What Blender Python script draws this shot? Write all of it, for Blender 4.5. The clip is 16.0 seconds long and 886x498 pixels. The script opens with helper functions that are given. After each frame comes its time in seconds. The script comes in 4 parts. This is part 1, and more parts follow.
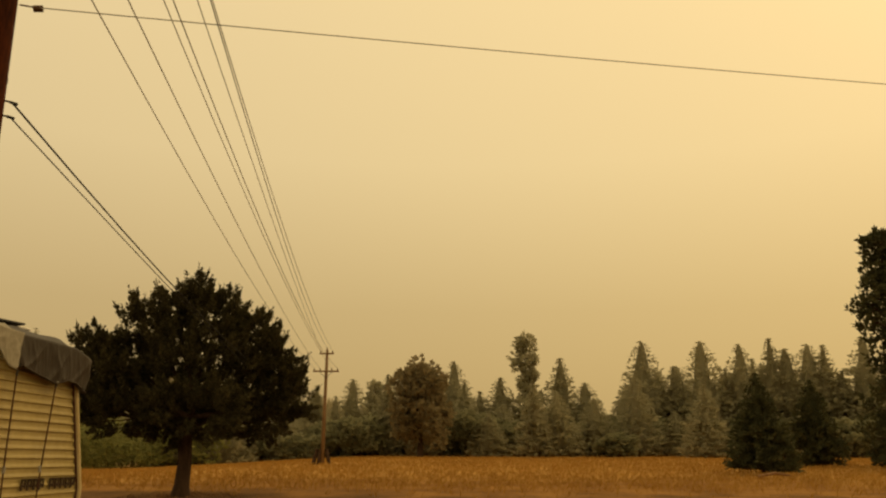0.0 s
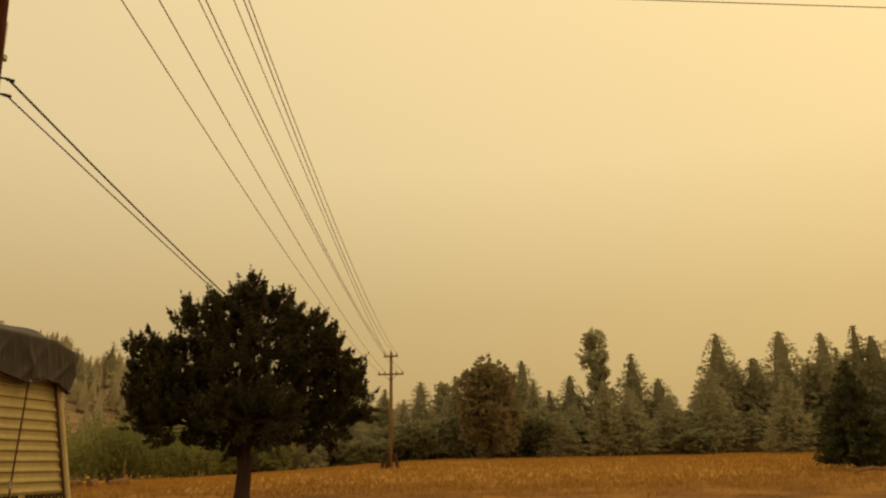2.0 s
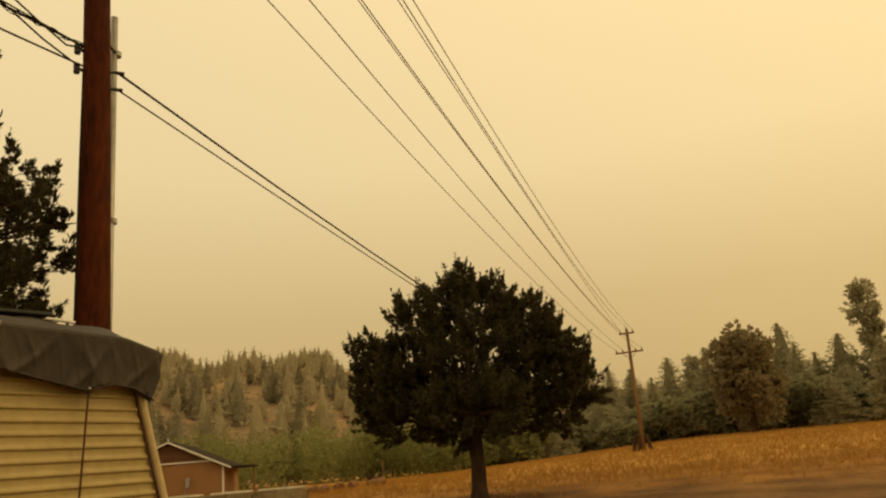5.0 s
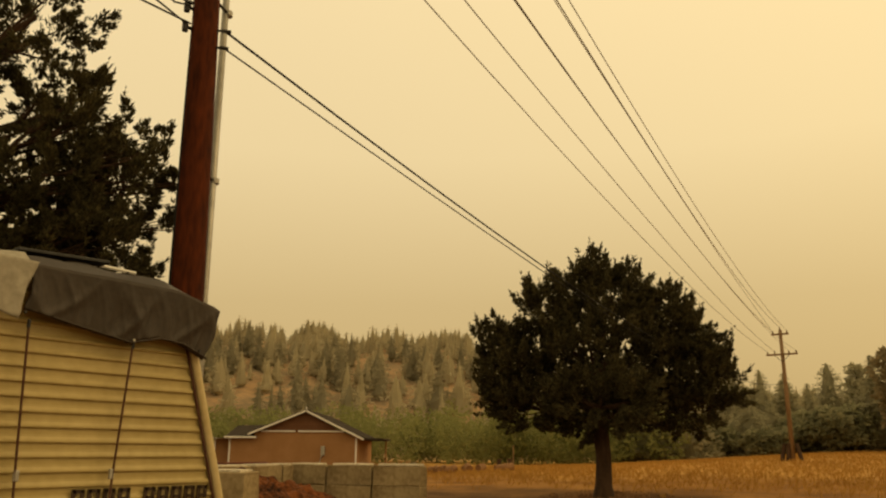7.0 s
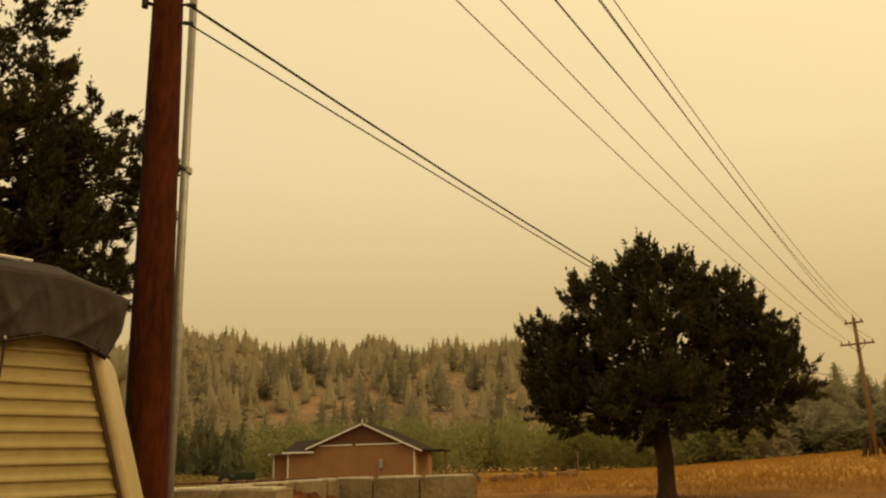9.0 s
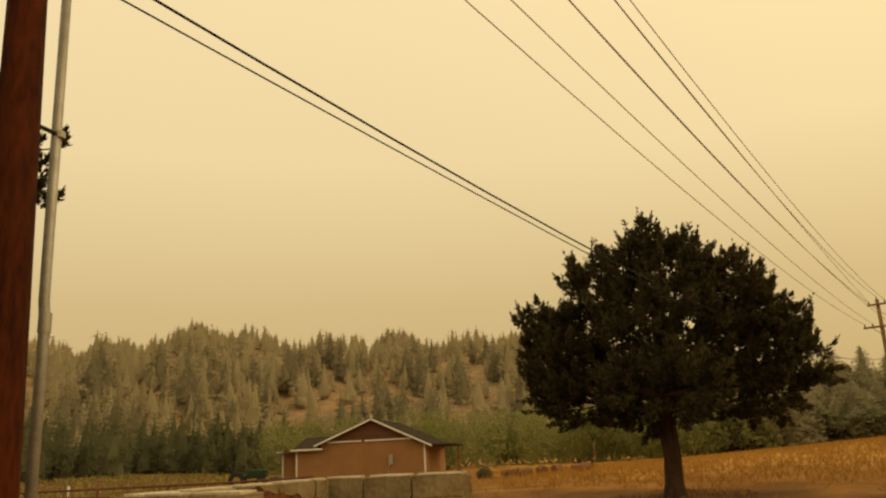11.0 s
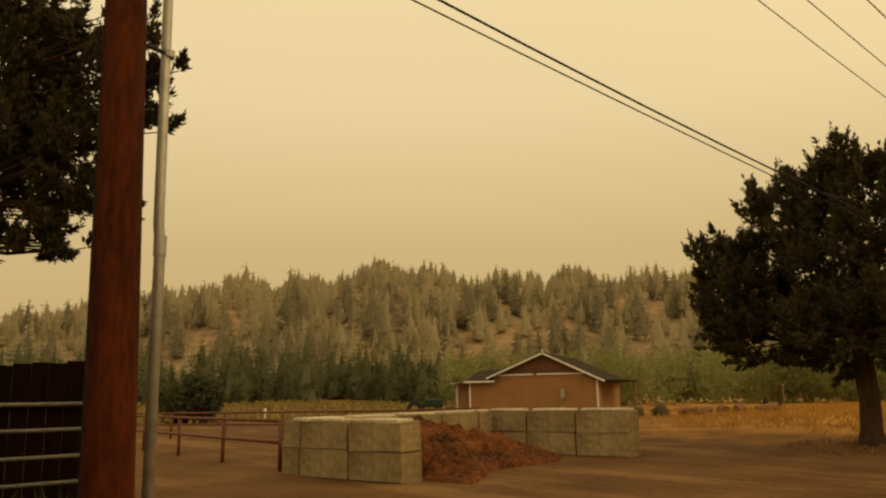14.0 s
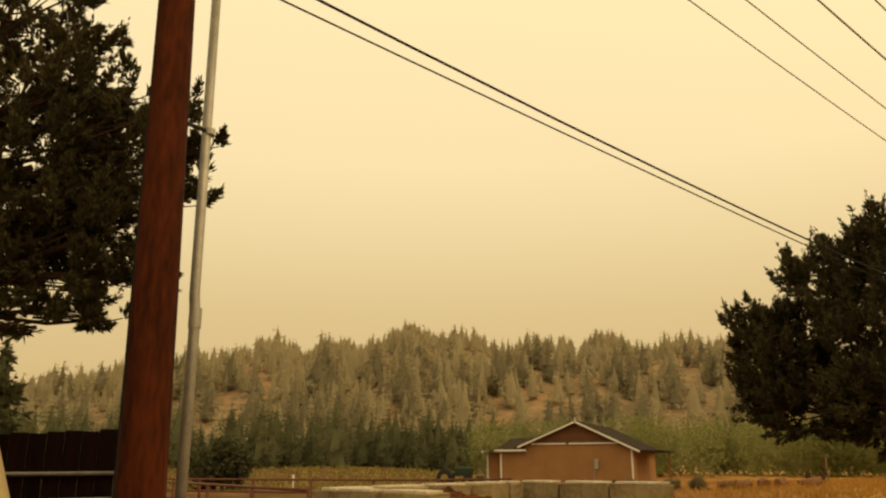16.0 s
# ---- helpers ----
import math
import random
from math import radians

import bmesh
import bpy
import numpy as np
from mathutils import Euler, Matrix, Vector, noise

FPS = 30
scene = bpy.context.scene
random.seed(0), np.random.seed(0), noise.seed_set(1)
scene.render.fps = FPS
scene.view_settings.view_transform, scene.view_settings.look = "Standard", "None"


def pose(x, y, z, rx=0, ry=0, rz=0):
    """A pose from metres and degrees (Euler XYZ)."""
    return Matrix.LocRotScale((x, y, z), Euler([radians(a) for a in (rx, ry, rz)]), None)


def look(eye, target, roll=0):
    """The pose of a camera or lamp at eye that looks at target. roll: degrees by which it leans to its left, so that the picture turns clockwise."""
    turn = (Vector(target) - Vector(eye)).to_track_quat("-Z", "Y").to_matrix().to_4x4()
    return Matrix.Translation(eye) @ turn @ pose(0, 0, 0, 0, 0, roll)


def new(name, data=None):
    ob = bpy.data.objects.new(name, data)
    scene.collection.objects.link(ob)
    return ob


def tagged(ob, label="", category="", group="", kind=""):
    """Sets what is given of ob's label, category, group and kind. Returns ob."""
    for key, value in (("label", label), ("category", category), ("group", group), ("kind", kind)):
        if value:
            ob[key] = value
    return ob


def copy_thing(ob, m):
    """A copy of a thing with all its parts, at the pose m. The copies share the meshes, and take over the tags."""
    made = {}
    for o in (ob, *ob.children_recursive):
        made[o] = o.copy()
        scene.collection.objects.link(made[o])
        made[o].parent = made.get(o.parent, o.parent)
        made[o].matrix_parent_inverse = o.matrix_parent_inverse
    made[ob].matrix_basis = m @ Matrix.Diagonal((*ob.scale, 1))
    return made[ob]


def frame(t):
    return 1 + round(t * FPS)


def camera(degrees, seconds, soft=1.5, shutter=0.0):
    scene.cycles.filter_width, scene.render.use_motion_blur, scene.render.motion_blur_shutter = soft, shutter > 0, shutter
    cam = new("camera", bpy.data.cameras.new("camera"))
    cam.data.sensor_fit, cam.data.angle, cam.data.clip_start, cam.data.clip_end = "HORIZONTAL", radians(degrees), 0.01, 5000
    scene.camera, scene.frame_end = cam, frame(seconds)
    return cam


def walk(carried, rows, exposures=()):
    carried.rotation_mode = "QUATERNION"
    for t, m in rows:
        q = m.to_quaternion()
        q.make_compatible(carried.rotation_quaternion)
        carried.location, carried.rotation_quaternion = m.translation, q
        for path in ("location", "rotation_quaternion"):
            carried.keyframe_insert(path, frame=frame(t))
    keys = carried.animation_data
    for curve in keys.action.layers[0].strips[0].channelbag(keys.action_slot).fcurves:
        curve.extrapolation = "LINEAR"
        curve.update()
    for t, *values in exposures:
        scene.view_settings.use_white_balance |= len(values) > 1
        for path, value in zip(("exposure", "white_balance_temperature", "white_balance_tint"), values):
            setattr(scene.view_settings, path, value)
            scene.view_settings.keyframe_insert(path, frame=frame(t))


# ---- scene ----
cam = camera(59.1, 16.0, soft=2.2)
PATH = [
    (0, (-1.04, -0.69, 1.669), (-1.147, 1.238, 2.187), 0.4),
    (0.5, (-0.972, -0.439, 1.675), (-1.204, 1.474, 2.212), -0.2),
    (1, (-1.033, 0.011, 1.664), (-1.354, 1.91, 2.204), -0.3),
    (1.5, (-1.042, 0.44, 1.685), (-1.318, 2.346, 2.223), -1.5),
    (2, (-0.95, 0.838, 1.677), (-1.218, 2.75, 2.201), -0.9),
    (2.5, (-0.723, 0.946, 1.651), (-1.03, 2.852, 2.173), -2.7),
    (3, (-0.656, 1.246, 1.639), (-1.011, 3.143, 2.163), -5.5),
    (3.5, (-0.574, 1.566, 1.608), (-1.026, 3.446, 2.119), -2.3),
    (4, (-0.612, 1.901, 1.62), (-1.268, 3.723, 2.117), -2.0),
    (4.2, (-0.802, 2.218, 1.68), (-1.518, 4.015, 2.188), -3.6),
    (6.3, (-0.717, 3.4, 1.713), (-1.729, 5.046, 2.23), -0.5),
    (6.5, (-0.709, 3.525, 1.715), (-1.763, 5.144, 2.232), 0.4),
    (7, (-0.71, 3.824, 1.69), (-1.852, 5.387, 2.191), 0.3),
    (7.5, (-0.774, 4.12, 1.684), (-1.975, 5.636, 2.192), -1.3),
    (8, (-0.774, 4.406, 1.69), (-2.032, 5.871, 2.211), -1.6),
    (8.5, (-0.83, 4.712, 1.677), (-2.138, 6.129, 2.207), -1.1),
    (9, (-0.899, 5.077, 1.678), (-2.152, 6.544, 2.203), -1.8),
    (9.2, (-0.801, 5.184, 1.678), (-2.034, 6.671, 2.196), -1.6),
    (11.3, (-1.127, 6.864, 1.756), (-2.454, 8.271, 2.265), -3.5),
    (11.5, (-1.191, 6.983, 1.738), (-2.55, 8.358, 2.25), -3.5),
    (12, (-1.254, 7.216, 1.737), (-2.676, 8.522, 2.258), -1.8),
    (12.5, (-1.26, 7.357, 1.749), (-2.747, 8.604, 2.231), -1.6),
    (13, (-1.217, 7.448, 1.737), (-2.76, 8.641, 2.183), 0.1),
    (13.5, (-1.233, 7.502, 1.729), (-2.82, 8.655, 2.118), -0.6),
    (14, (-1.286, 7.513, 1.732), (-2.904, 8.63, 2.099), -1.0),
    (14.5, (-1.283, 7.507, 1.75), (-2.93, 8.589, 2.092), 0.3),
    (15, (-1.315, 7.513, 1.775), (-2.976, 8.564, 2.139), -0.6),
    (15.5, (-1.328, 7.513, 1.805), (-2.977, 8.547, 2.267), -0.7),
    (16, (-1.24, 7.483, 1.809), (-2.87, 8.515, 2.336), -0.2),
]
walk(cam, [(t, look(eye, target, roll)) for t, eye, target, roll in PATH],
     exposures=[(0, -0.22, 6780, 10), (2.5, -0.12, 6620, 10), (4, -0.05, 6650, 10), (7, 0.02, 6580, 10), (12, 0.05, 6480, 10), (14.5, -0.02, 6600, 10), (15.5, 0.2, 6420, 10), (16, 0.24, 6350, 10)])

# ---- world, sun, exposure ----
SUN_YAW, SUN_EL = -58.0, 46.0
sun_way = Vector((-math.sin(radians(SUN_YAW)) * math.cos(radians(SUN_EL)), math.cos(radians(SUN_YAW)) * math.cos(radians(SUN_EL)), math.sin(radians(SUN_EL))))


def make_world():
    w = bpy.data.worlds.new("smoky_sky")
    scene.world = w
    w.use_nodes = True
    nt = w.node_tree
    nt.nodes.clear()
    N, L = nt.nodes.new, nt.links.new
    out = N("ShaderNodeOutputWorld")
    sky = N("ShaderNodeTexSky")
    sky.sky_type = "NISHITA"
    sky.sun_disc = False
    sky.sun_elevation = radians(SUN_EL)
    sky.sun_rotation = radians(-SUN_YAW)
    sky.dust_density = 8.0
    b1 = N("ShaderNodeBackground")
    b1.inputs[1].default_value = 0.018
    tint = N("ShaderNodeMix")
    tint.data_type, tint.blend_type = "RGBA", "MULTIPLY"
    tint.inputs[0].default_value = 1.0
    tint.inputs[7].default_value = (1.0, 0.72, 0.3, 1)
    L(sky.outputs[0], tint.inputs[6])
    L(tint.outputs[2], b1.inputs[0])
    co = N("ShaderNodeTexCoord")
    sep = N("ShaderNodeSeparateXYZ")
    L(co.outputs["Generated"], sep.inputs[0])
    ramp = N("ShaderNodeValToRGB")
    els = ramp.color_ramp.elements
    els[0].position, els[0].color = 0.0, SMOKE[0]
    els[1].position, els[1].color = 1.0, SMOKE[-1]
    for p, c in zip((0.18, 0.36, 0.6), SMOKE[1:-1]):
        e = els.new(p)
        e.color = c
    L(sep.outputs[2], ramp.inputs[0])
    dot = N("ShaderNodeVectorMath")
    dot.operation = "DOT_PRODUCT"
    L(co.outputs["Generated"], dot.inputs[0])
    dot.inputs[1].default_value = sun_way
    mr = N("ShaderNodeMapRange")
    mr.interpolation_type = "SMOOTHSTEP"
    mr.inputs[1].default_value, mr.inputs[2].default_value = 0.1, 1.0
    mr.inputs[3].default_value, mr.inputs[4].default_value = 0.0, 1.0
    L(dot.outputs["Value"], mr.inputs[0])
    glow = N("ShaderNodeMix")
    glow.data_type, glow.blend_type = "RGBA", "ADD"
    L(mr.outputs[0], glow.inputs[0])
    L(ramp.outputs[0], glow.inputs[6])
    glow.inputs[7].default_value = GLOW
    b2 = N("ShaderNodeBackground")
    L(glow.outputs[2], b2.inputs[0])
    add = N("ShaderNodeAddShader")
    L(b1.outputs[0], add.inputs[0])
    L(b2.outputs[0], add.inputs[1])
    L(add.outputs[0], out.inputs[0])


SMOKE = [(0.53, 0.365, 0.145, 1), (0.61, 0.442, 0.204, 1), (0.81, 0.625, 0.33, 1), (0.90, 0.70, 0.38, 1), (0.46, 0.35, 0.17, 1)]
GLOW = (0.13, 0.085, 0.02, 1)
make_world()
sun = new("sun", bpy.data.lights.new("sun", "SUN"))
sun.data.energy, sun.data.angle, sun.data.color = 0.25, radians(25), (1.0, 0.76, 0.40)
sun.matrix_world = look(sun_way * 100, (0, 0, 0))


# ---- materials ----
def material(name, c1, c2, scale=4.0, rough=0.8, bump=0.2, fine=8.0, metal=0.0, stretch=(1, 1, 1), vary=0.0, spec=0.3, island=False, trans=0.0):
    """A two-scale procedural surface: c1 to c2 by coarse noise, fine noise on top, bump; vary: brightness steps between pieces."""
    m = bpy.data.materials.new(name)
    m.use_nodes = True
    nt = m.node_tree
    N, L = nt.nodes.new, nt.links.new
    b = nt.nodes["Principled BSDF"]
    b.inputs["Roughness"].default_value = rough
    b.inputs["Metallic"].default_value = metal
    b.inputs["Specular IOR Level"].default_value = spec
    co = N("ShaderNodeTexCoord")
    mp = N("ShaderNodeMapping")
    mp.inputs["Scale"].default_value = stretch
    L(co.outputs["Object"], mp.inputs[0])
    n1, n2 = N("ShaderNodeTexNoise"), N("ShaderNodeTexNoise")
    n1.inputs["Scale"].default_value, n1.inputs["Detail"].default_value = scale, 5
    n2.inputs["Scale"].default_value, n2.inputs["Detail"].default_value = scale * fine, 3
    for n in (n1, n2):
        L(mp.outputs[0], n.inputs["Vector"])
    avg = N("ShaderNodeMath")
    avg.operation = "MULTIPLY_ADD"
    L(n2.outputs[0], avg.inputs[0])
    avg.inputs[1].default_value = 0.45
    sub = N("ShaderNodeMath")
    sub.operation = "MULTIPLY"
    L(n1.outputs[0], sub.inputs[0])
    sub.inputs[1].default_value = 0.55
    L(sub.outputs[0], avg.inputs[2])
    r = N("ShaderNodeValToRGB")
    r.color_ramp.elements[0].position, r.color_ramp.elements[0].color = 0.36, (*c1, 1)
    r.color_ramp.elements[1].position, r.color_ramp.elements[1].color = 0.64, (*c2, 1)
    L(avg.outputs[0], r.inputs[0])
    col = r.outputs[0]
    if vary:
        if island:
            rnd = N("ShaderNodeNewGeometry").outputs["Random Per Island"]
        else:
            rnd = N("ShaderNodeObjectInfo").outputs["Random"]
        k = N("ShaderNodeMapRange")
        k.inputs[3].default_value, k.inputs[4].default_value = 1 - vary, 1 + vary
        L(rnd, k.inputs[0])
        h = N("ShaderNodeHueSaturation")
        L(k.outputs[0], h.inputs["Value"])
        L(col, h.inputs["Color"])
        col = h.outputs[0]
    L(col, b.inputs["Base Color"])
    if bump:
        bp = N("ShaderNodeBump")
        bp.inputs["Strength"].default_value = bump
        bp.inputs["Distance"].default_value = 0.02
        L(avg.outputs[0], bp.inputs["Height"])
        L(bp.outputs[0], b.inputs["Normal"])
    if trans:
        t = N("ShaderNodeBsdfTranslucent")
        L(col, t.inputs[0])
        mx = N("ShaderNodeMixShader")
        mx.inputs[0].default_value = trans
        L(b.outputs[0], mx.inputs[1])
        L(t.outputs[0], mx.inputs[2])
        L(mx.outputs[0], nt.nodes["Material Output"].inputs[0])
    return m


M_JUN = material("juniper_leaf", (0.040, 0.036, 0.016), (0.112, 0.096, 0.042), 1.2, 0.8, 0, vary=0.45, island=True, trans=0.25)
M_PINE = material("pine_needle", (0.050, 0.056, 0.026), (0.105, 0.108, 0.050), 0.8, 0.8, 0, vary=0.3, island=True, trans=0.25)
# tree-line needles: smoke haze is put into the colour, far paler than real foliage
M_FARPINE = material("hazed_needle", (0.40, 0.375, 0.255), (0.47, 0.438, 0.295), 0.15, 0.9, 0, vary=0.08, trans=0.55)
# hill pines lie deeper in the smoke, so their base colour is hazed paler still
M_HILLPINE = material("hazed_hill_needle", (0.48, 0.428, 0.295), (0.55, 0.49, 0.335), 0.03, 0.9, 0, vary=0.03, island=True, trans=0.55)
# greener version of the tree-line colour, with the haze likewise painted in
M_BUSH = material("hazed_broadleaf", (0.27, 0.268, 0.165), (0.33, 0.322, 0.20), 0.15, 0.9, 0, vary=0.08, trans=0.55)
# a step darker than the hill pines, still lightened to imitate haze
M_TALLPINE = material("hazed_tall_pine_needle", (0.325, 0.295, 0.205), (0.385, 0.348, 0.238), 0.05, 0.9, 0, vary=0.03, island=True, trans=0.55)
# belt needles: base colour raised above real green to take in some haze
M_BELT = material("hazed_young_pine_needle", (0.16, 0.168, 0.092), (0.215, 0.22, 0.122), 0.12, 0.9, 0, vary=0.10, island=True, trans=0.5)
# willow leaves carry the smoke's paleness in their own colour
M_WILLOW = material("hazed_willow_leaf", (0.31, 0.322, 0.135), (0.37, 0.375, 0.155), 0.06, 0.85, 0, vary=0.04, island=True, trans=0.7)
# brown cottonwood leaf, lightened so that the colour itself shows the haze
M_POPLAR = material("hazed_dry_cottonwood_leaf", (0.28, 0.235, 0.14), (0.34, 0.285, 0.168), 0.2, 0.85, 0, vary=0.06, island=True, trans=0.5)
M_BARK = material("bark", (0.028, 0.015, 0.009), (0.08, 0.045, 0.025), 6, 0.9, 0.8, stretch=(1, 1, 0.25))
M_POLE = material("treated_pole_wood", (0.021, 0.0048, 0.0017), (0.108, 0.0235, 0.0055), 2.5, 0.8, 1.0, stretch=(1, 1, 0.22), fine=9, spec=0.12)
M_FARPOLE = material("weathered_pole_wood", (0.16, 0.10, 0.05), (0.28, 0.18, 0.10), 4, 0.85, 0.4, stretch=(1, 1, 0.1))
M_STEEL = material("galvanised_steel", (0.32, 0.308, 0.275), (0.47, 0.455, 0.41), 8, 0.5, 0.1, metal=0.55)
M_GATE = material("dull_gate_steel", (0.13, 0.125, 0.115), (0.24, 0.23, 0.21), 6, 0.55, 0.1, metal=0.5)
M_IRON = material("dark_iron", (0.03, 0.03, 0.03), (0.06, 0.06, 0.06), 10, 0.6, 0.1, metal=0.4)
M_WIRE = material("aluminium_wire", (0.20, 0.17, 0.13), (0.28, 0.24, 0.19), 2, 0.6, 0)
M_CABLE = material("black_cable", (0.010, 0.010, 0.010), (0.02, 0.02, 0.02), 5, 0.8, 0)
M_PORCELAIN = material("porcelain", (0.10, 0.05, 0.03), (0.16, 0.09, 0.05), 5, 0.25, 0)
M_SIDING = material("cream_siding", (0.37, 0.285, 0.105), (0.46, 0.36, 0.15), 1.5, 0.45, 0.06, fine=10, spec=0.4)
M_CREAMTRIM = material("cream_trim", (0.50, 0.40, 0.20), (0.60, 0.49, 0.27), 3, 0.4, 0.05)
M_LETTER = material("brown_lettering", (0.035, 0.02, 0.012), (0.06, 0.035, 0.02), 6, 0.5, 0)
M_TARP = material("grey_tarp", (0.024, 0.0155, 0.0095), (0.044, 0.030, 0.0195), 1.2, 0.5, 0.25, fine=20)
M_TARPLIGHT = material("pale_canvas", (0.26, 0.235, 0.18), (0.38, 0.345, 0.275), 3, 0.7, 0.2)
M_CORD = material("brown_cord", (0.06, 0.025, 0.015), (0.11, 0.05, 0.03), 20, 0.8, 0.2)
M_WINDOW = material("dark_glass", (0.02, 0.02, 0.02), (0.03, 0.03, 0.03), 2, 0.08, 0, spec=0.6)
M_RUBBER = material("tyre_rubber", (0.02, 0.02, 0.02), (0.035, 0.035, 0.035), 9, 0.85, 0.2)
M_CONCRETE = material("cast_concrete", (0.185, 0.132, 0.066), (0.37, 0.29, 0.16), 1.3, 0.92, 0.45, fine=6, vary=0.16)
# pale tone that paints skylight onto the tops of the blocks
M_SKYLIT_TOP = material("skylit_top_concrete", (0.45, 0.39, 0.29), (0.78, 0.72, 0.60), 2.2, 0.9, 0.4, fine=5, vary=0.15)
M_SOIL = material("bark_compost", (0.010, 0.004, 0.002), (0.23, 0.073, 0.018), 0.7, 0.95, 1.0, fine=14)
M_FENCE = material("oxide_red_pipe", (0.10, 0.032, 0.020), (0.18, 0.06, 0.035), 4, 0.6, 0.2)
M_HOUSE = material("tan_stucco", (0.30, 0.155, 0.065), (0.37, 0.20, 0.09), 1.2, 0.9, 0.2, fine=12)
M_GABLE = material("brown_lap_siding", (0.15, 0.07, 0.035), (0.19, 0.09, 0.045), 1.5, 0.8, 0.2, vary=0.08)
M_WHITE = material("white_paint", (0.74, 0.72, 0.68), (0.82, 0.80, 0.76), 3, 0.5, 0.05)
M_SHINGLE = material("brown_shingle", (0.032, 0.025, 0.02), (0.06, 0.048, 0.038), 2, 0.95, 0.5, fine=10, spec=0.05)
M_SHED = material("dark_red_boards", (0.005, 0.0018, 0.0015), (0.013, 0.004, 0.003), 3, 0.9, 0.3, stretch=(4, 4, 0.3), vary=0.25, spec=0.08)
M_TRACTOR = material("green_paint", (0.015, 0.034, 0.018), (0.028, 0.055, 0.028), 3, 0.4, 0.05)
M_GRASS = material("dry_grass_blade", (0.33, 0.175, 0.036), (0.47, 0.27, 0.066), 0.12, 0.9, 0, vary=0.12, island=True, trans=0.3)
M_WEED = material("green_weed", (0.018, 0.022, 0.008), (0.045, 0.05, 0.018), 1.5, 0.85, 0, vary=0.4, island=True, trans=0.2)
M_YELLOWWEED = material("yellow_weed", (0.22, 0.20, 0.06), (0.36, 0.29, 0.08), 0.5, 0.85, 0, vary=0.3, island=True, trans=0.2)
M_LOG = material("cut_log", (0.16, 0.08, 0.035), (0.32, 0.18, 0.09), 5, 0.9, 0.4)


def ground_material():
    m = bpy.data.materials.new("dirt_and_dry_grass")
    m.use_nodes = True
    nt = m.node_tree
    N, L = nt.nodes.new, nt.links.new
    b = nt.nodes["Principled BSDF"]
    b.inputs["Roughness"].default_value = 0.95
    b.inputs["Specular IOR Level"].default_value = 0.1
    co = N("ShaderNodeTexCoord")
    sep = N("ShaderNodeSeparateXYZ")
    L(co.outputs["Object"], sep.inputs[0])

    def noise_of(scale, detail=5):
        n = N("ShaderNodeTexNoise")
        n.inputs["Scale"].default_value, n.inputs["Detail"].default_value = scale, detail
        L(co.outputs["Object"], n.inputs["Vector"])
        return n.outputs[0]

    def math_of(op, a, c, k=None):
        n = N("ShaderNodeMath")
        n.operation = op
        for q, v in enumerate((a, c, k)):
            if v is None:
                continue
            if isinstance(v, (int, float)):
                n.inputs[q].default_value = v
            else:
                L(v, n.inputs[q])
        return n.outputs[0]

    def ramp_of(v, p0, c0, p1, c1):
        r = N("ShaderNodeValToRGB")
        r.color_ramp.elements[0].position, r.color_ramp.elements[0].color = p0, (*c0, 1)
        r.color_ramp.elements[1].position, r.color_ramp.elements[1].color = p1, (*c1, 1)
        L(v, r.inputs[0])
        return r.outputs[0]

    def blend(f, a, c):
        n = N("ShaderNodeMix")
        n.data_type = "RGBA"
        L(f, n.inputs[0])
        L(a, n.inputs[6])
        L(c, n.inputs[7])
        return n.outputs[2]

    def smooth(v, lo, hi):
        n = N("ShaderNodeMapRange")
        n.interpolation_type = "SMOOTHSTEP"
        n.inputs[1].default_value, n.inputs[2].default_value = lo, hi
        L(v, n.inputs[0])
        return n.outputs[0]

    n_big, n_mid, n_fine = noise_of(0.06), noise_of(0.45), noise_of(5.0)
    grit = math_of("ADD", math_of("MULTIPLY", n_mid, 0.6), math_of("MULTIPLY", n_fine, 0.4))
    dirt = ramp_of(grit, 0.34, (0.085, 0.043, 0.017), 0.66, (0.18, 0.098, 0.042))
    brown = ramp_of(grit, 0.36, (0.19, 0.085, 0.022), 0.66, (0.38, 0.195, 0.05))
    gold = ramp_of(grit, 0.34, (0.35, 0.182, 0.044), 0.64, (0.58, 0.34, 0.095))
    slope = ramp_of(math_of("ADD", math_of("MULTIPLY", noise_of(0.06), 0.5), math_of("MULTIPLY", noise_of(0.5), 0.5)), 0.42, (0.215, 0.165, 0.105), 0.60, (0.40, 0.262, 0.145))
    tr = N("ShaderNodeTexNoise")
    tm = N("ShaderNodeMapping")
    tm.inputs["Rotation"].default_value = (0, 0, radians(38))
    tm.inputs["Scale"].default_value = (0.10, 0.75, 1)
    L(co.outputs["Object"], tm.inputs[0])
    L(tm.outputs[0], tr.inputs["Vector"])
    tr.inputs["Scale"].default_value, tr.inputs["Detail"].default_value = 0.8, 4
    pale = ramp_of(grit, 0.34, (0.14, 0.078, 0.034), 0.66, (0.25, 0.145, 0.066))
    dirt = blend(smooth(tr.outputs[0], 0.50, 0.64), dirt, pale)
    # the lot gives way to brown stubble, then to the golden field, then to the hill
    edge = math_of("ADD", sep.outputs[1], math_of("MULTIPLY", math_of("MINIMUM", math_of("ADD", sep.outputs[0], 20.0), 0.0), 0.95))
    edge = math_of("ADD", edge, math_of("MULTIPLY", math_of("SUBTRACT", n_mid, 0.5), 9.0))
    c = blend(smooth(edge, 26.0, 33.0), dirt, brown)
    edge2 = math_of("ADD", edge, math_of("MULTIPLY", math_of("SUBTRACT", n_big, 0.5), 40.0))
    c = blend(smooth(edge2, 34.0, 50.0), c, gold)
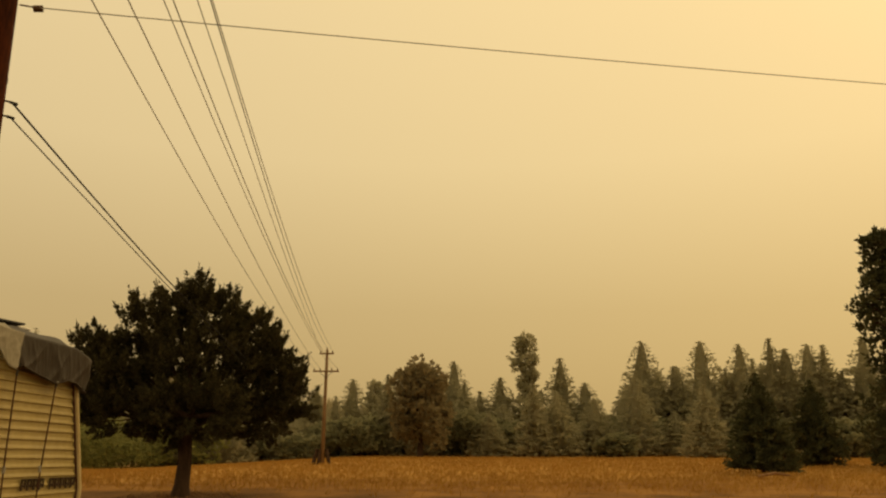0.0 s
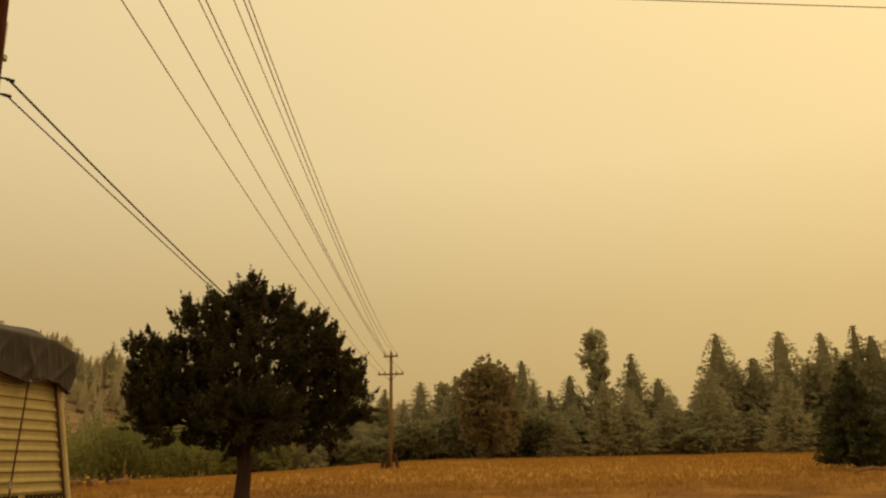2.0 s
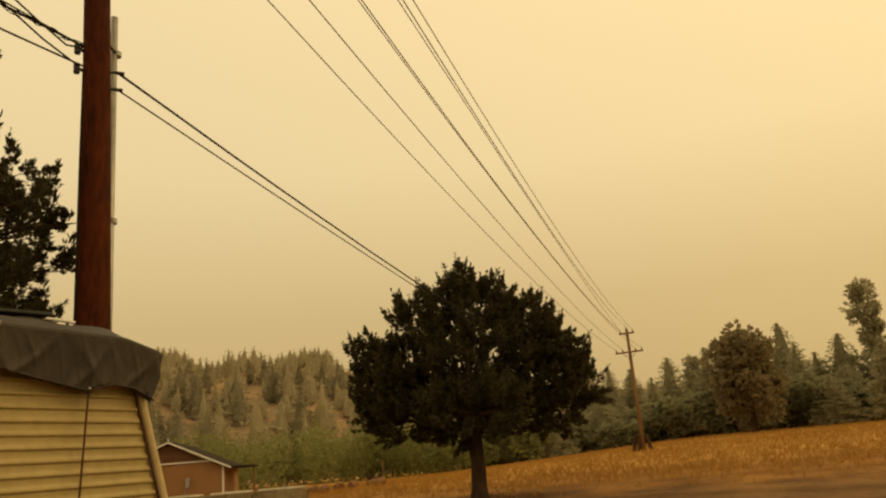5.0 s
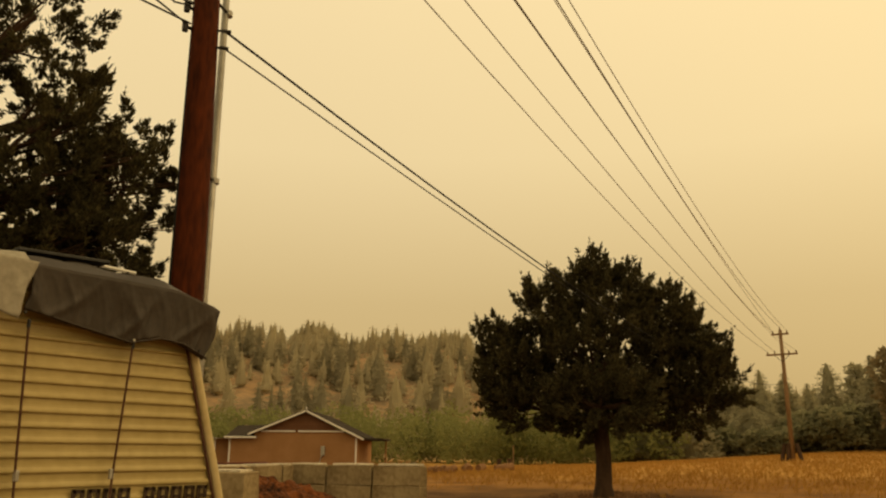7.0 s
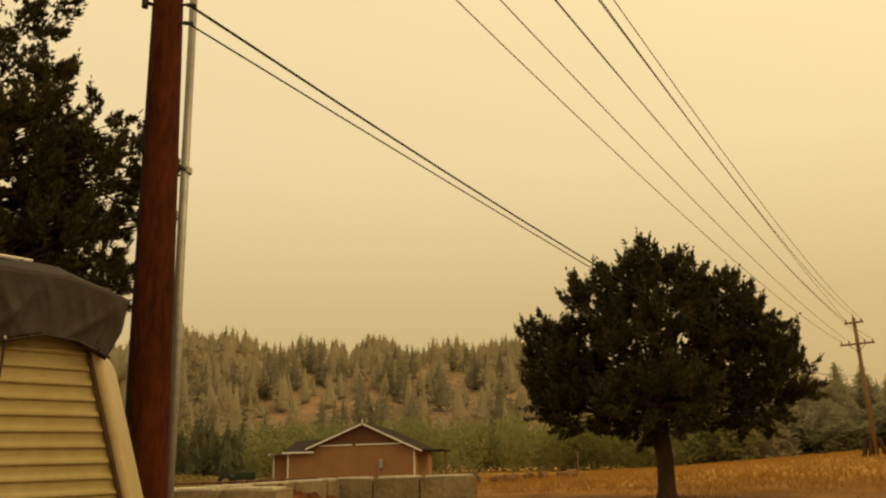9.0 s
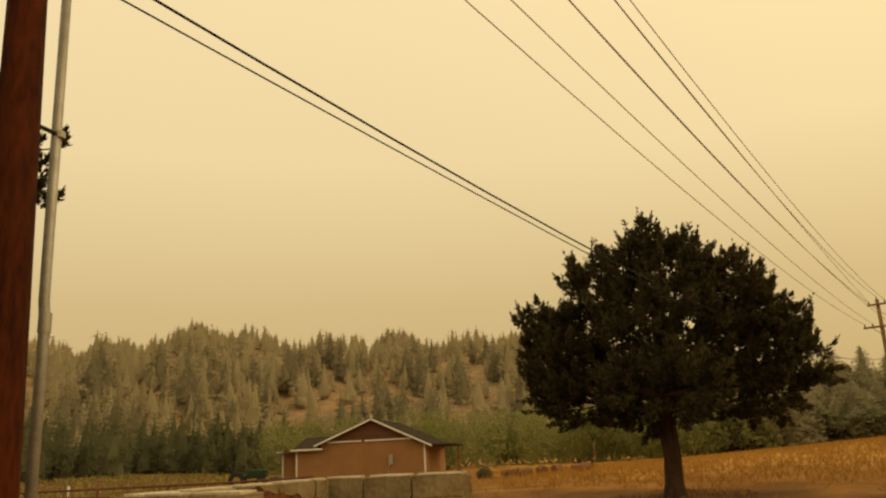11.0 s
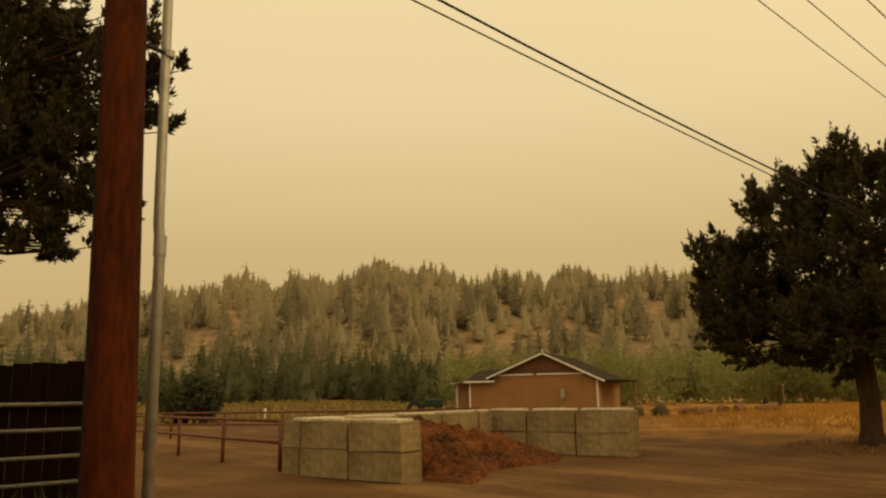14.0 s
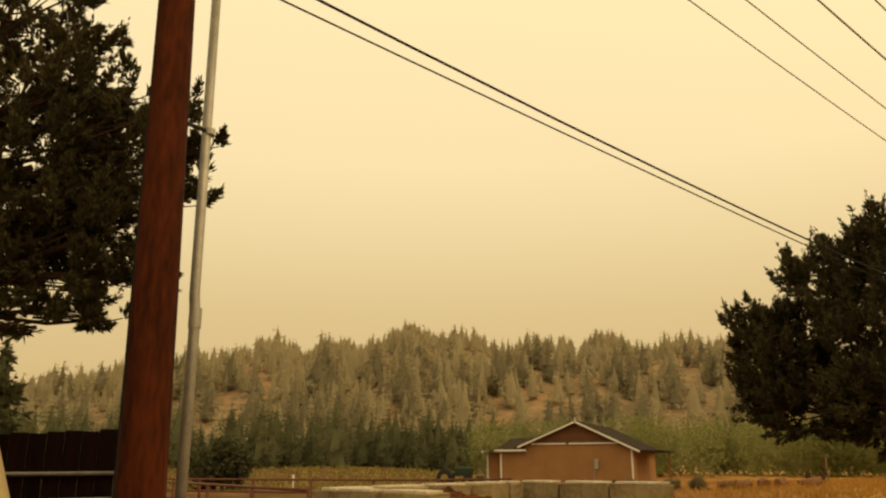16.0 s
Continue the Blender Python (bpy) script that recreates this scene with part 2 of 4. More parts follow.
    far2 = math_of("SQRT", math_of("ADD", math_of("POWER", math_of("ABSOLUTE", sep.outputs[0], 0), 2.0), math_of("POWER", math_of("ABSOLUTE", sep.outputs[1], 0), 2.0)), 0)
    c = blend(smooth(far2, 118.0, 140.0), c, slope)
    L(c, b.inputs["Base Color"])
    bp = N("ShaderNodeBump")
    bp.inputs["Strength"].default_value, bp.inputs["Distance"].default_value = 0.6, 0.05
    L(grit, bp.inputs["Height"])
    L(bp.outputs[0], b.inputs["Normal"])
    return m


M_GROUND = ground_material()


# ---- helpers for building ----
def part(name, bm, mat, parent=None, label="", smooth=False):
    me = bpy.data.meshes.new(name)
    bm.to_mesh(me)
    bm.free()
    me.materials.append(mat)
    if smooth:
        me.shade_smooth()
    ob = new(name, me)
    if parent:
        ob.parent = parent
    if label:
        ob["label"] = label
    return ob


def sheet(name, verts, faces, mat, parent=None, label="", smooth=False):
    me = bpy.data.meshes.new(name)
    me.from_pydata(verts, [], faces)
    me.update()
    me.materials.append(mat)
    if smooth:
        me.shade_smooth()
    ob = new(name, me)
    if parent:
        ob.parent = parent
    if label:
        ob["label"] = label
    return ob


def thing(name, label, category, x=0, y=0, z=0, rz=0, group="", kind=""):
    ob = new(name)
    ob.empty_display_size = 0.2
    ob.matrix_basis = pose(x, y, z, 0, 0, rz)
    return tagged(ob, label, category, group, kind)


def box(bm, cx, cy, cz, sx, sy, sz, bevel=0.0, m=None):
    r = bmesh.ops.create_cube(bm, size=1.0)
    vs = r["verts"]
    for v in vs:
        v.co = Vector((v.co.x * sx + cx, v.co.y * sy + cy, v.co.z * sz + cz))
        if m:
            v.co = m @ v.co
    if bevel:
        es = list({e for v in vs for e in v.link_edges})
        bmesh.ops.bevel(bm, geom=es, offset=bevel, segments=2, affect="EDGES", profile=0.6)
    return bm


def tube(bm, pts, radii, seg=8, caps=True):
    """A round bar along points, with a radius for each."""
    pts = [Vector(p) for p in pts]
    if isinstance(radii, (int, float)):
        radii = [radii] * len(pts)
    rings = []
    for i, p in enumerate(pts):
        a = pts[min(i + 1, len(pts) - 1)] - pts[max(i - 1, 0)]
        a.normalize()
        ref = Vector((0, 0, 1)) if abs(a.z) < 0.9 else Vector((1, 0, 0))
        s = a.cross(ref).normalized()
        u = s.cross(a)
        rings.append([bm.verts.new(p + (s * math.cos(k * 2 * math.pi / seg) + u * math.sin(k * 2 * math.pi / seg)) * radii[i]) for k in range(seg)])
    for r0, r1 in zip(rings, rings[1:]):
        for k in range(seg):
            bm.faces.new((r0[k], r0[(k + 1) % seg], r1[(k + 1) % seg], r1[k]))
    if caps and seg > 2:
        bm.faces.new(rings[0][::-1])
        bm.faces.new(rings[-1])
    bmesh.ops.recalc_face_normals(bm, faces=bm.faces)
    return bm


def B():
    return bmesh.new()


def smoothstep(a, b, v):
    v = np.clip((v - a) / (b - a), 0, 1)
    return v * v * (3 - 2 * v)


RIDGE_YAW = [-180, -60, -30, -10, 5, 15, 25, 33, 40, 48, 55, 61, 66, 73, 80, 86, 100, 130, 180]
RIDGE_TOP = [3, 3, 4, 5, 8, 14, 22, 29, 33, 34, 35, 36, 34, 30, 22, 16, 12, 5, 3]


def ground_z(x, y):
    """Height of the land: a level lot, a field that rises gently ahead, and a wooded hill behind it."""
    x, y = np.asarray(x, float), np.asarray(y, float)
    rise = np.interp(y, (14, 24, 30, 65, 110), (0, 0.06, 0.36, 1.1, 1.95)) * (0.12 + 0.88 * smoothstep(-42, -14, x)) + 0.008 * np.clip(x, 0, 50) * smoothstep(10, 45, y)
    r = np.hypot(x, y)
    yaw = np.degrees(np.arctan2(-x, y))
    top = np.interp(yaw, RIDGE_YAW, RIDGE_TOP)
    wob = 1.3 * np.sin(yaw * 0.55 + 1.0) + 1.5 * np.sin(yaw * 1.3) + 1.2 * np.sin(x * 0.05) * np.cos(y * 0.043)
    hill = (top + wob * np.clip(top / 25, 0, 1)) * smoothstep(125, 262, r) * (1 - 0.7 * smoothstep(290, 700, r))
    lawn = 1.2 * smoothstep(68, 104, r) * smoothstep(48, 60, yaw) * (1 - smoothstep(100, 120, yaw)) * (1 - smoothstep(125, 190, r))
    return rise * (1 - 0.3 * smoothstep(110, 160, r)) + hill + lawn


def gz(x, y):
    return float(ground_z(x, y))


def make_ground():
    rs = np.concatenate([np.linspace(0, 60, 46), np.linspace(62, 130, 36), np.linspace(134, 330, 50), np.linspace(345, 800, 16), np.array([1000, 1400, 2000, 3000])])
    n = 240
    ang = np.arange(n) * 2 * np.pi / n
    R, A = np.meshgrid(rs[1:], ang, indexing="ij")
    X, Y = -np.sin(A) * R, np.cos(A) * R
    Z = ground_z(X, Y)
    rng = np.random.default_rng(3)
    Z += rng.normal(0, 1, Z.shape) * np.clip(R / 60, 0, 1) * 0.03
    verts = [(0, 0, 0)] + np.stack([X, Y, Z], -1).reshape(-1, 3).tolist()
    faces = [(0, 1 + k, 1 + (k + 1) % n) for k in range(n)]
    for i in range(len(rs) - 2):
        a, c = 1 + i * n, 1 + (i + 1) * n
        faces += [(a + k, c + k, c + (k + 1) % n, a + (k + 1) % n) for k in range(n)]
    ob = sheet("ground", verts, faces, M_GROUND, smooth=True)
    tagged(ob, "brown dirt lot running into a golden dry-grass field and hill", "ground", kind="structure")


make_ground()


# ---- foliage ----
def sprays(rng, P, D, length, width, n, spread):
    """Vertices and faces of n leaf blades at each point P, round the way D."""
    P, D = np.repeat(P, n, 0), np.repeat(D, n, 0)
    d = D + rng.normal(0, spread, D.shape)
    d /= np.linalg.norm(d, axis=1, keepdims=True) + 1e-9
    s = np.cross(d, rng.normal(0, 1, d.shape))
    s /= np.linalg.norm(s, axis=1, keepdims=True) + 1e-9
    ln = (length * rng.uniform(0.6, 1.3, len(P)))[:, None]
    w = (width * rng.uniform(0.7, 1.3, len(P)))[:, None]
    P = P + rng.normal(0, 0.12, P.shape) * ln
    V = np.stack([P, P + d * ln * 0.45 + s * w, P + d * ln, P + d * ln * 0.5 - s * w], 1).reshape(-1, 3)
    k = np.arange(len(P)) * 4
    F = np.stack([k, k + 1, k + 2, k + 3], 1)
    return V, F


def foliage(name, chunks, mat, parent=None, label=""):
    V, F, off = [], [], 0
    for v, f in chunks:
        V.append(v)
        F.append(f + off)
        off += len(v)
    return sheet(name, np.concatenate(V).tolist(), np.concatenate(F).tolist(), mat, parent, label)


def ball_points(rng, n, c, r, shell=0.55):
    """Points in an ellipsoid, mostly near its skin, and the ways out of it."""
    d = rng.normal(0, 1, (n, 3))
    d /= np.linalg.norm(d, axis=1, keepdims=True)
    k = rng.uniform(shell, 1.0, n)[:, None] ** 0.7
    return np.array(c) + d * k * np.array(r), d


def limb(rng, a, b, sag=0.0, n=6):
    a, b = np.array(a, float), np.array(b, float)
    t = np.linspace(0, 1, n)[:, None]
    p = a + (b - a) * t
    p[:, 2] -= sag * np.sin(np.pi * t[:, 0])
    p[1:-1] += rng.normal(0, 0.04 * np.linalg.norm(b - a) / n * 2, (n - 2, 3))
    return [tuple(q) for q in p]


def flame_points(rng, P, A, L, R, m):
    """m points in each pointed tuft that starts at P, runs along A for length L and is R thick, with the ways its leaves point."""
    P, A = np.repeat(P, m, 0), np.repeat(A, m, 0)
    L, R = np.repeat(L, m)[:, None], np.repeat(R, m)[:, None]
    q = rng.uniform(0, 1, (len(P), 1)) ** 0.85
    side = np.cross(A, rng.normal(0, 1, A.shape))
    side /= np.linalg.norm(side, axis=1, keepdims=True) + 1e-9
    k = R * np.minimum(1, 0.35 + 3 * q) * (1 - q) ** 0.7 * rng.uniform(0.25, 1.0, q.shape)
    return P + A * L * q + side * k, A * (0.7 + 0.5 * q) + side * (0.75 - 0.5 * q) + np.array((0, 0, 0.25))


def juniper(name, label, x, y, z, lobes, seed, trunk_h, trunk_r, tufts, blade, tuft, leaves):
    """A juniper: a tapered trunk, limbs to each lobe of the crown, twigs, and pointed upswept tufts of scale leaves with gaps between."""
    rng = np.random.default_rng(seed)
    t = thing(name, label, "tree", x, y, z)
    bm = B()
    tube(bm, [(0, 0, -0.15), (0, 0, 0.05), (0.02, 0.0, 0.4), (0.05, 0.02, trunk_h * 0.6), (0.0, 0.0, trunk_h), (-0.05, 0.05, trunk_h * 1.8), (0, 0, trunk_h * 2.8)],
         [trunk_r * 1.7, trunk_r * 1.35, trunk_r * 1.05, trunk_r * 0.95, trunk_r, trunk_r * 0.6, trunk_r * 0.25], 12)
    part("trunk", bm, M_BARK, t, "brown furrowed bark trunk", smooth=True)
    C, RR = np.array([c for c, _ in lobes], float), np.array([r for _, r in lobes], float)
    area = (RR[:, 0] * RR[:, 1] + RR[:, 0] * RR[:, 2] + RR[:, 1] * RR[:, 2]) ** 0.8
    chunks = []
    for i, (c, r) in enumerate(lobes):
        h0 = min(trunk_h * (1.12 + 0.2 * max(c[2] - trunk_h - 1, 0)), c[2] - 0.05)
        n = max(4, int(tufts * area[i] / area.sum()))
        P, D = ball_points(rng, n, c, np.array(r) * 0.9, 0.4)
        # tufts buried in a neighbouring lobe are thinned out
        inside = np.zeros(n)
        for k in range(len(C)):
            if k != i:
                inside += (np.linalg.norm((P - C[k]) / RR[k], axis=1) < 0.62)
        keep = (P[:, 2] > c[2] - 0.92 * r[2]) & ((inside < 1) | (rng.uniform(0, 1, n) < 0.6))
        P, D = P[keep], D[keep]
        if not len(P):
            continue
        bm = B()
        tube(bm, limb(rng, (0, 0, h0), c), np.linspace(trunk_r * 0.42 * min(1, 0.15 + r[0] * 0.8), min(0.03, 0.06 * r[0]), 6).tolist(), 6)
        for e in P[:7]:
            tube(bm, limb(rng, np.array(c) * 0.75 + np.array((0, 0, h0)) * 0.25, e, n=5), np.linspace(trunk_r * 0.13 * min(1, 0.15 + r[0] * 0.8), 0.006, 5).tolist(), 5)
        part("limb", bm, M_BARK, t)
        A = D * np.array((0.85, 0.85, 0.55)) + np.array((0, 0, 0.80)) + rng.normal(0, 0.2, D.shape)
        low = D[:, 2] < -0.35
        A[low] = (D * np.array((1.0, 1.0, 0.4)) + np.array((0, 0, 0.12)))[low]
        A /= np.linalg.norm(A, axis=1, keepdims=True)
        size = tuft * rng.uniform(0.55, 1.35, len(P)) * min(1.0, 0.35 + 0.75 * min(r[0], r[2]) / tuft)
        Q, W = flame_points(rng, P, A, size, size * 0.36, leaves)
        chunks.append(sprays(rng, Q, W, blade, blade * 0.15, 6, 0.40))
        # the thin leading shoot of each tuft
        Q, W = flame_points(rng, P + A * size[:, None] * 0.8, A + np.array((0, 0, 0.25)), size * 0.45, size * 0.07, 6)
        chunks.append(sprays(rng, Q, W, blade * 0.75, blade * 0.10, 4, 0.3))
    foliage("crown", chunks, M_JUN, t, "dense dark green upswept foliage")
    return t


def conifer_arrays(rng, h, r, base, levels, per, blade, n, droop=0.25, ragged=0.25, taper=1.0):
    """Foliage of a conifer of height h: whorls of boughs, longer below, with shorter needles towards the tip."""
    tiers = [([], []), ([], []), ([], []), ([], [])]
    for i in range(levels):
        f0 = (i + 0.5) / levels
        for k in range(per):
            f = min(max(f0 + rng.uniform(-1.0, 1.0) / levels, 0), 0.985)
            P, D = tiers[0 if f < 0.5 else 1 if f < 0.75 else 2 if f < 0.9 else 3]
            z = base + (h - base) * f
            rr = r * (1 - f) ** taper * (0.55 + 0.45 * min(1, (f + 0.08) * 6)) + 0.003 * h
            a = rng.uniform(0, 2 * np.pi)
            L = rr * (1 - ragged * rng.uniform(0, 1))
            for q in np.linspace(0.2, 1, max(2, int(2.5 + L / (blade * 1.6)))):
                P.append((math.cos(a) * L * q, math.sin(a) * L * q, z - droop * L * q * q + 0.02 * h * q * (1 - f)))
                D.append((math.cos(a), math.sin(a), 0.3 - droop * 0.6 + 1.6 * max(0, f - 0.6)))
    tiers[3][0].extend([(0, 0, h - blade * 0.5), (0, 0, h - blade * 0.25)])
    tiers[3][1].extend([(0, 0, 2.5), (0, 0, 2.5)])
    V, F, off = [], [], 0
    for (P, D), k in zip(tiers, (1.0, 0.72, 0.48, 0.32)):
        if not P:
            continue
        v, f = sprays(rng, np.array(P), np.array(D), blade * k, blade * k * 0.22, n, 0.65)
        V.append(v)
        F.append(f + off)
        off += len(v)
    return np.concatenate(V), np.concatenate(F)


def conifer_core(rng, h, r, base, taper):
    """The dense inner crown of a conifer: a ragged tapering spindle."""
    V = []
    fs = (0.0, 0.06, 0.2, 0.36, 0.52, 0.68, 0.82, 0.93, 0.985)
    for f in fs:
        q = r * 0.46 * (1 - f) ** taper * min(1.0, 0.25 + f * 8) + 0.002 * h
        for k in range(9):
            a, w = k * 2 * math.pi / 9, q * rng.uniform(0.65, 1.2)
            V.append((math.cos(a) * w, math.sin(a) * w, base + (h - base) * f + rng.uniform(-0.02, 0.02) * h * (1 - f)))
    F = [(a * 9 + k, a * 9 + (k + 1) % 9, (a + 1) * 9 + (k + 1) % 9, (a + 1) * 9 + k) for a in range(len(fs) - 1) for k in range(9)]
    return np.array(V), np.array(F)


def conifer(name, label, seed, h, r, base, mat, levels=22, per=7, blade=0.7, n=4, droop=0.25, ragged=0.3, taper=1.0, x=0, y=0, z=0, clumpy=False):
    rng = np.random.default_rng(seed)
    t = thing(name, label, "tree", x, y, z)
    bm = B()
    tube(bm, [(0, 0, -0.3), (0, 0, 0.3), (0.01 * h, 0, h * 0.5), (0, 0, h * 0.96)], [0.026 * h, 0.02 * h, 0.012 * h, 0.003 * h], 8)
    part("trunk", bm, M_BARK, t, smooth=True)
    if clumpy:
        chunks = []
        bm = B()
        for i in range(levels):
            f = i / levels
            zz = base + (h - base) * f
            prof = (1 - f) ** 0.6 * (0.62 + 0.38 * math.sin(f * 13 + seed)) * (0.55 + 0.45 * min(1, f * 2.2)) + 0.10
            for k in range(3):
                a = rng.uniform(0, 2 * np.pi)
                L = r * prof * rng.uniform(0.35, 1.0)
                c = (math.cos(a) * L, math.sin(a) * L, zz + rng.uniform(-0.3, 0.5))
                tube(bm, [(0, 0, zz - 0.3), (c[0] * 0.5, c[1] * 0.5, zz - 0.15), c], [0.006 * h, 0.004 * h, 0.002 * h], 4)
                s = r * rng.uniform(0.20, 0.34)
                Pq, Dq = ball_points(rng, 16, c, (s, s, s * 0.65), 0.3)
                chunks.append(sprays(rng, Pq, Dq + np.array((0, 0, 0.5)), blade, blade * 0.2, n, 0.6))
        part("limb", bm, M_BARK, t)
        foliage("crown", chunks, mat, t)
    else:
        foliage("crown", [conifer_arrays(rng, h, r, base, levels, per, blade, n, droop, ragged, taper), conifer_core(rng, h, r, base, taper)], mat, t)
    return t


def round_tree(name, label, seed, h, r, mat, x, y, z, blade=0.55, n=5, clumps=60, base=0.12):
    rng = np.random.default_rng(seed)
    t = thing(name, label, "tree", x, y, z)
    bm = B()
    tube(bm, [(0, 0, -0.3), (0, 0, h * 0.2), (0.05 * r, 0, h * 0.55), (0, 0, h * 0.85)], [0.03 * h, 0.024 * h, 0.015 * h, 0.004 * h], 8)
    for _ in range(10):
        a, q = rng.uniform(0, 2 * np.pi), rng.uniform(0.15, 0.6)
        tube(bm, limb(rng, (0, 0, h * q), (math.cos(a) * r * 0.7, math.sin(a) * r * 0.7, h * (q + 0.25))), np.linspace(0.01 * h, 0.002 * h, 6).tolist(), 5)
    part("trunk", bm, M_BARK, t)
    chunks = []
    c0, r0 = np.array((0, 0, h * (0.5 + base * 0.5))), np.array((r, r, h * (0.5 - base * 0.5)))
    C, _ = ball_points(rng, clumps, c0, r0 * 0.82, 0.35)
    for c in C:
        s = r * rng.uniform(0.20, 0.36)
        P, D = ball_points(rng, 26, c, (s, s, s * 0.85), 0.45)
        chunks.append(sprays(rng, P, D + np.array((0, 0, 0.25)), blade, blade * 0.28, n, 0.6))
    foliage("crown", chunks, mat, t)
    return t


# ---- the spreading juniper beside the lot ----
JUN = (-12.05, 28.2)
LOBES = [(0.1, 0, 4.3, 2.8, 2.8, 1.9), (0.25, 0, 5.8, 2.0, 2.0, 1.3), (0.05, 0, 6.95, 0.65, 0.9, 0.95), (1.0, 0, 6.65, 0.75, 0.9, 0.8), (-1.75, 0, 6.1, 0.85, 0.95, 0.9), (-0.7, 0, 6.7, 0.6, 0.9, 0.7), (2.15, 0, 5.95, 0.85, 1.1, 0.85), (2.9, 0, 5.05, 0.8, 1.0, 0.85),
         (-3.55, 0, 5.05, 0.34, 0.5, 0.8), (-3.5, 0, 4.2, 0.35, 0.5, 0.6), (-3.1, 0, 4.75, 0.6, 0.7, 0.75), (3.4, 0.1, 4.3, 0.75, 0.9, 0.7), (-3.0, 0, 3.1, 0.6, 0.8, 0.5), (2.6, 0, 5.5, 0.75, 0.9, 0.7), (-2.2, 0.1, 4.8, 0.6, 0.8, 0.6), (-2.75, -0.3, 3.95, 1.1, 1.2, 0.95), (4.0, 0, 3.5, 0.5, 0.7, 0.65), (3.0, 0, 3.6, 1.15, 1.3, 1.05), (-2.3, -0.3, 2.85, 1.0, 1.2, 0.65), (2.7, 0.2, 2.75, 1.4, 1.2, 0.7),
         (0, -2.2, 2.95, 1.8, 0.9, 0.9), (0, 0, 2.6, 1.9, 1.6, 0.65), (0, 2.4, 3.6, 1.7, 1.0, 1.1), (-3.2, -0.2, 3.4, 0.55, 0.8, 0.5)]
juniper("juniper_tree", "broad dark green juniper with a short bare brown trunk", *JUN, gz(*JUN),
        [((0.9 * a - 0.44 * b, 0.44 * a + 0.9 * b, c), (d, e, f)) for a, b, c, d, e, f in LOBES], 11, 2.0, 0.26, 1900, 0.145, 0.54, 24)

# ---- the taller juniper behind the utility pole ----
TALL = (-10.1, 6.27)
BOUGHS = [(2.00, 5.13, 0.50, 0.53), (2.75, 5.47, 0.33, 0.27), (3.14, 5.43, 0.37, 0.28), (2.53, 4.25, 0.50, 0.33), (2.99, 4.04, 0.28, 0.30), (3.15, 4.64, 0.28, 0.30), (2.19, 3.84, 0.40, 0.23),
          (2.55, 6.14, 0.20, 0.11), (3.04, 6.23, 0.15, 0.23), (2.01, 5.95, 0.37, 0.21), (3.70, 5.59, 0.14, 0.08), (3.95, 5.70, 0.11, 0.06), (3.72, 6.11, 0.12, 0.27), (3.55, 5.22, 0.11, 0.30),
          (2.24, 3.26, 0.21, 0.09), (2.99, 3.48, 0.21, 0.08), (2.62, 3.47, 0.27, 0.11), (3.55, 4.20, 0.05, 0.15), (2.62, 4.87, 0.30, 0.27), (2.30, 4.61, 0.33, 0.27)]
TALL_LOBES = ([
    ((-0.2, -0.2, 6.4), (2.4, 2.4, 2.0)), ((-0.9, -0.8, 8.6), (1.7, 1.6, 1.6)), ((-0.2, -0.2, 11.2), (1.1, 1.1, 1.5)), ((1.0, 1.5, 4.6), (1.5, 1.2, 0.7)), ((0.5, -1.5, 5.2), (2.2, 1.9, 1.3)), ((1.0, 1.0, 3.95), (1.4, 1.4, 0.6)), ((0.9, -0.4, 4.0), (1.4, 1.5, 0.6)), ((1.6, 1.6, 7.6), (0.9, 0.9, 0.8)), ((1.1, 2.1, 5.3), (0.9, 0.9, 0.8)), ((1.2, 2.3, 6.5), (0.8, 0.8, 0.6)), ((1.1, 2.5, 4.3), (0.7, 0.7, 0.5)), ((1.3, 3.0, 5.6), (0.55, 0.6, 0.45)), ((1.3, 3.0, 4.8), (0.5, 0.5, 0.4)), ((0.9, 1.9, 7.6), (0.8, 0.7, 0.6)), ((2.2, 2.95, 5.75), (0.22, 0.22, 0.45)), ((1.9, 2.3, 6.3), (0.28, 0.28, 0.5)), ((2.2, 3.1, 3.95), (0.35, 0.35, 0.16)), ((2.0, 3.6, 4.9), (0.28, 0.28, 0.32))]
    + [((1.78 + 0.25 * math.sin(k * 2.4), y, z), (r * 1.4, r * 1.35, h * 1.35)) for k, (y, z, r, h) in enumerate(BOUGHS)])
juniper("juniper_tree", "tall dark juniper with ragged drooping boughs behind the pole", *TALL, gz(*TALL), [((0.82 * c[0] - 0.54, 0.82 * c[1], 0.82 * c[2] + 0.315), (0.82 * r[0], 0.82 * r[1], 0.82 * r[2])) for c, r in TALL_LOBES],
    23, 2.9, 0.25, 1100, 0.078, 0.36, 34)

# ---- poles and wires ----
def sag_line(a, b, sag, n=16):
    a, b = Vector(a), Vector(b)
    return [a.lerp(b, i / n) - Vector((0, 0, sag * 4 * (i / n) * (1 - i / n))) for i in range(n + 1)]


def wire(name, label, a, b, sag, r, mat, seg=5, group=""):
    ob = part(name, tube(B(), sag_line(a, b, sag, 24), r, seg), mat)
    return tagged(ob, label, "wire", group)


NEAR = (-7.76, 8.81)
near_pole = thing("utility_pole", "reddish-brown treated wooden utility pole with a steel conduit", "utility pole", *NEAR, gz(*NEAR))
bm = B()
tube(bm, [(0.02, 0.09, -0.3), (0.02, 0.08, 0.1), (0.01, 0.03, 3), (0, -0.03, 6), (-0.03, -0.1, 9), (-0.05, -0.16, 11.6)], [0.204, 0.198, 0.177, 0.154, 0.138, 0.125], 24)
part("shaft", bm, M_POLE, near_pole, "rust-brown weathered wooden shaft", smooth=True)
CON = (-0.19, 0.41)
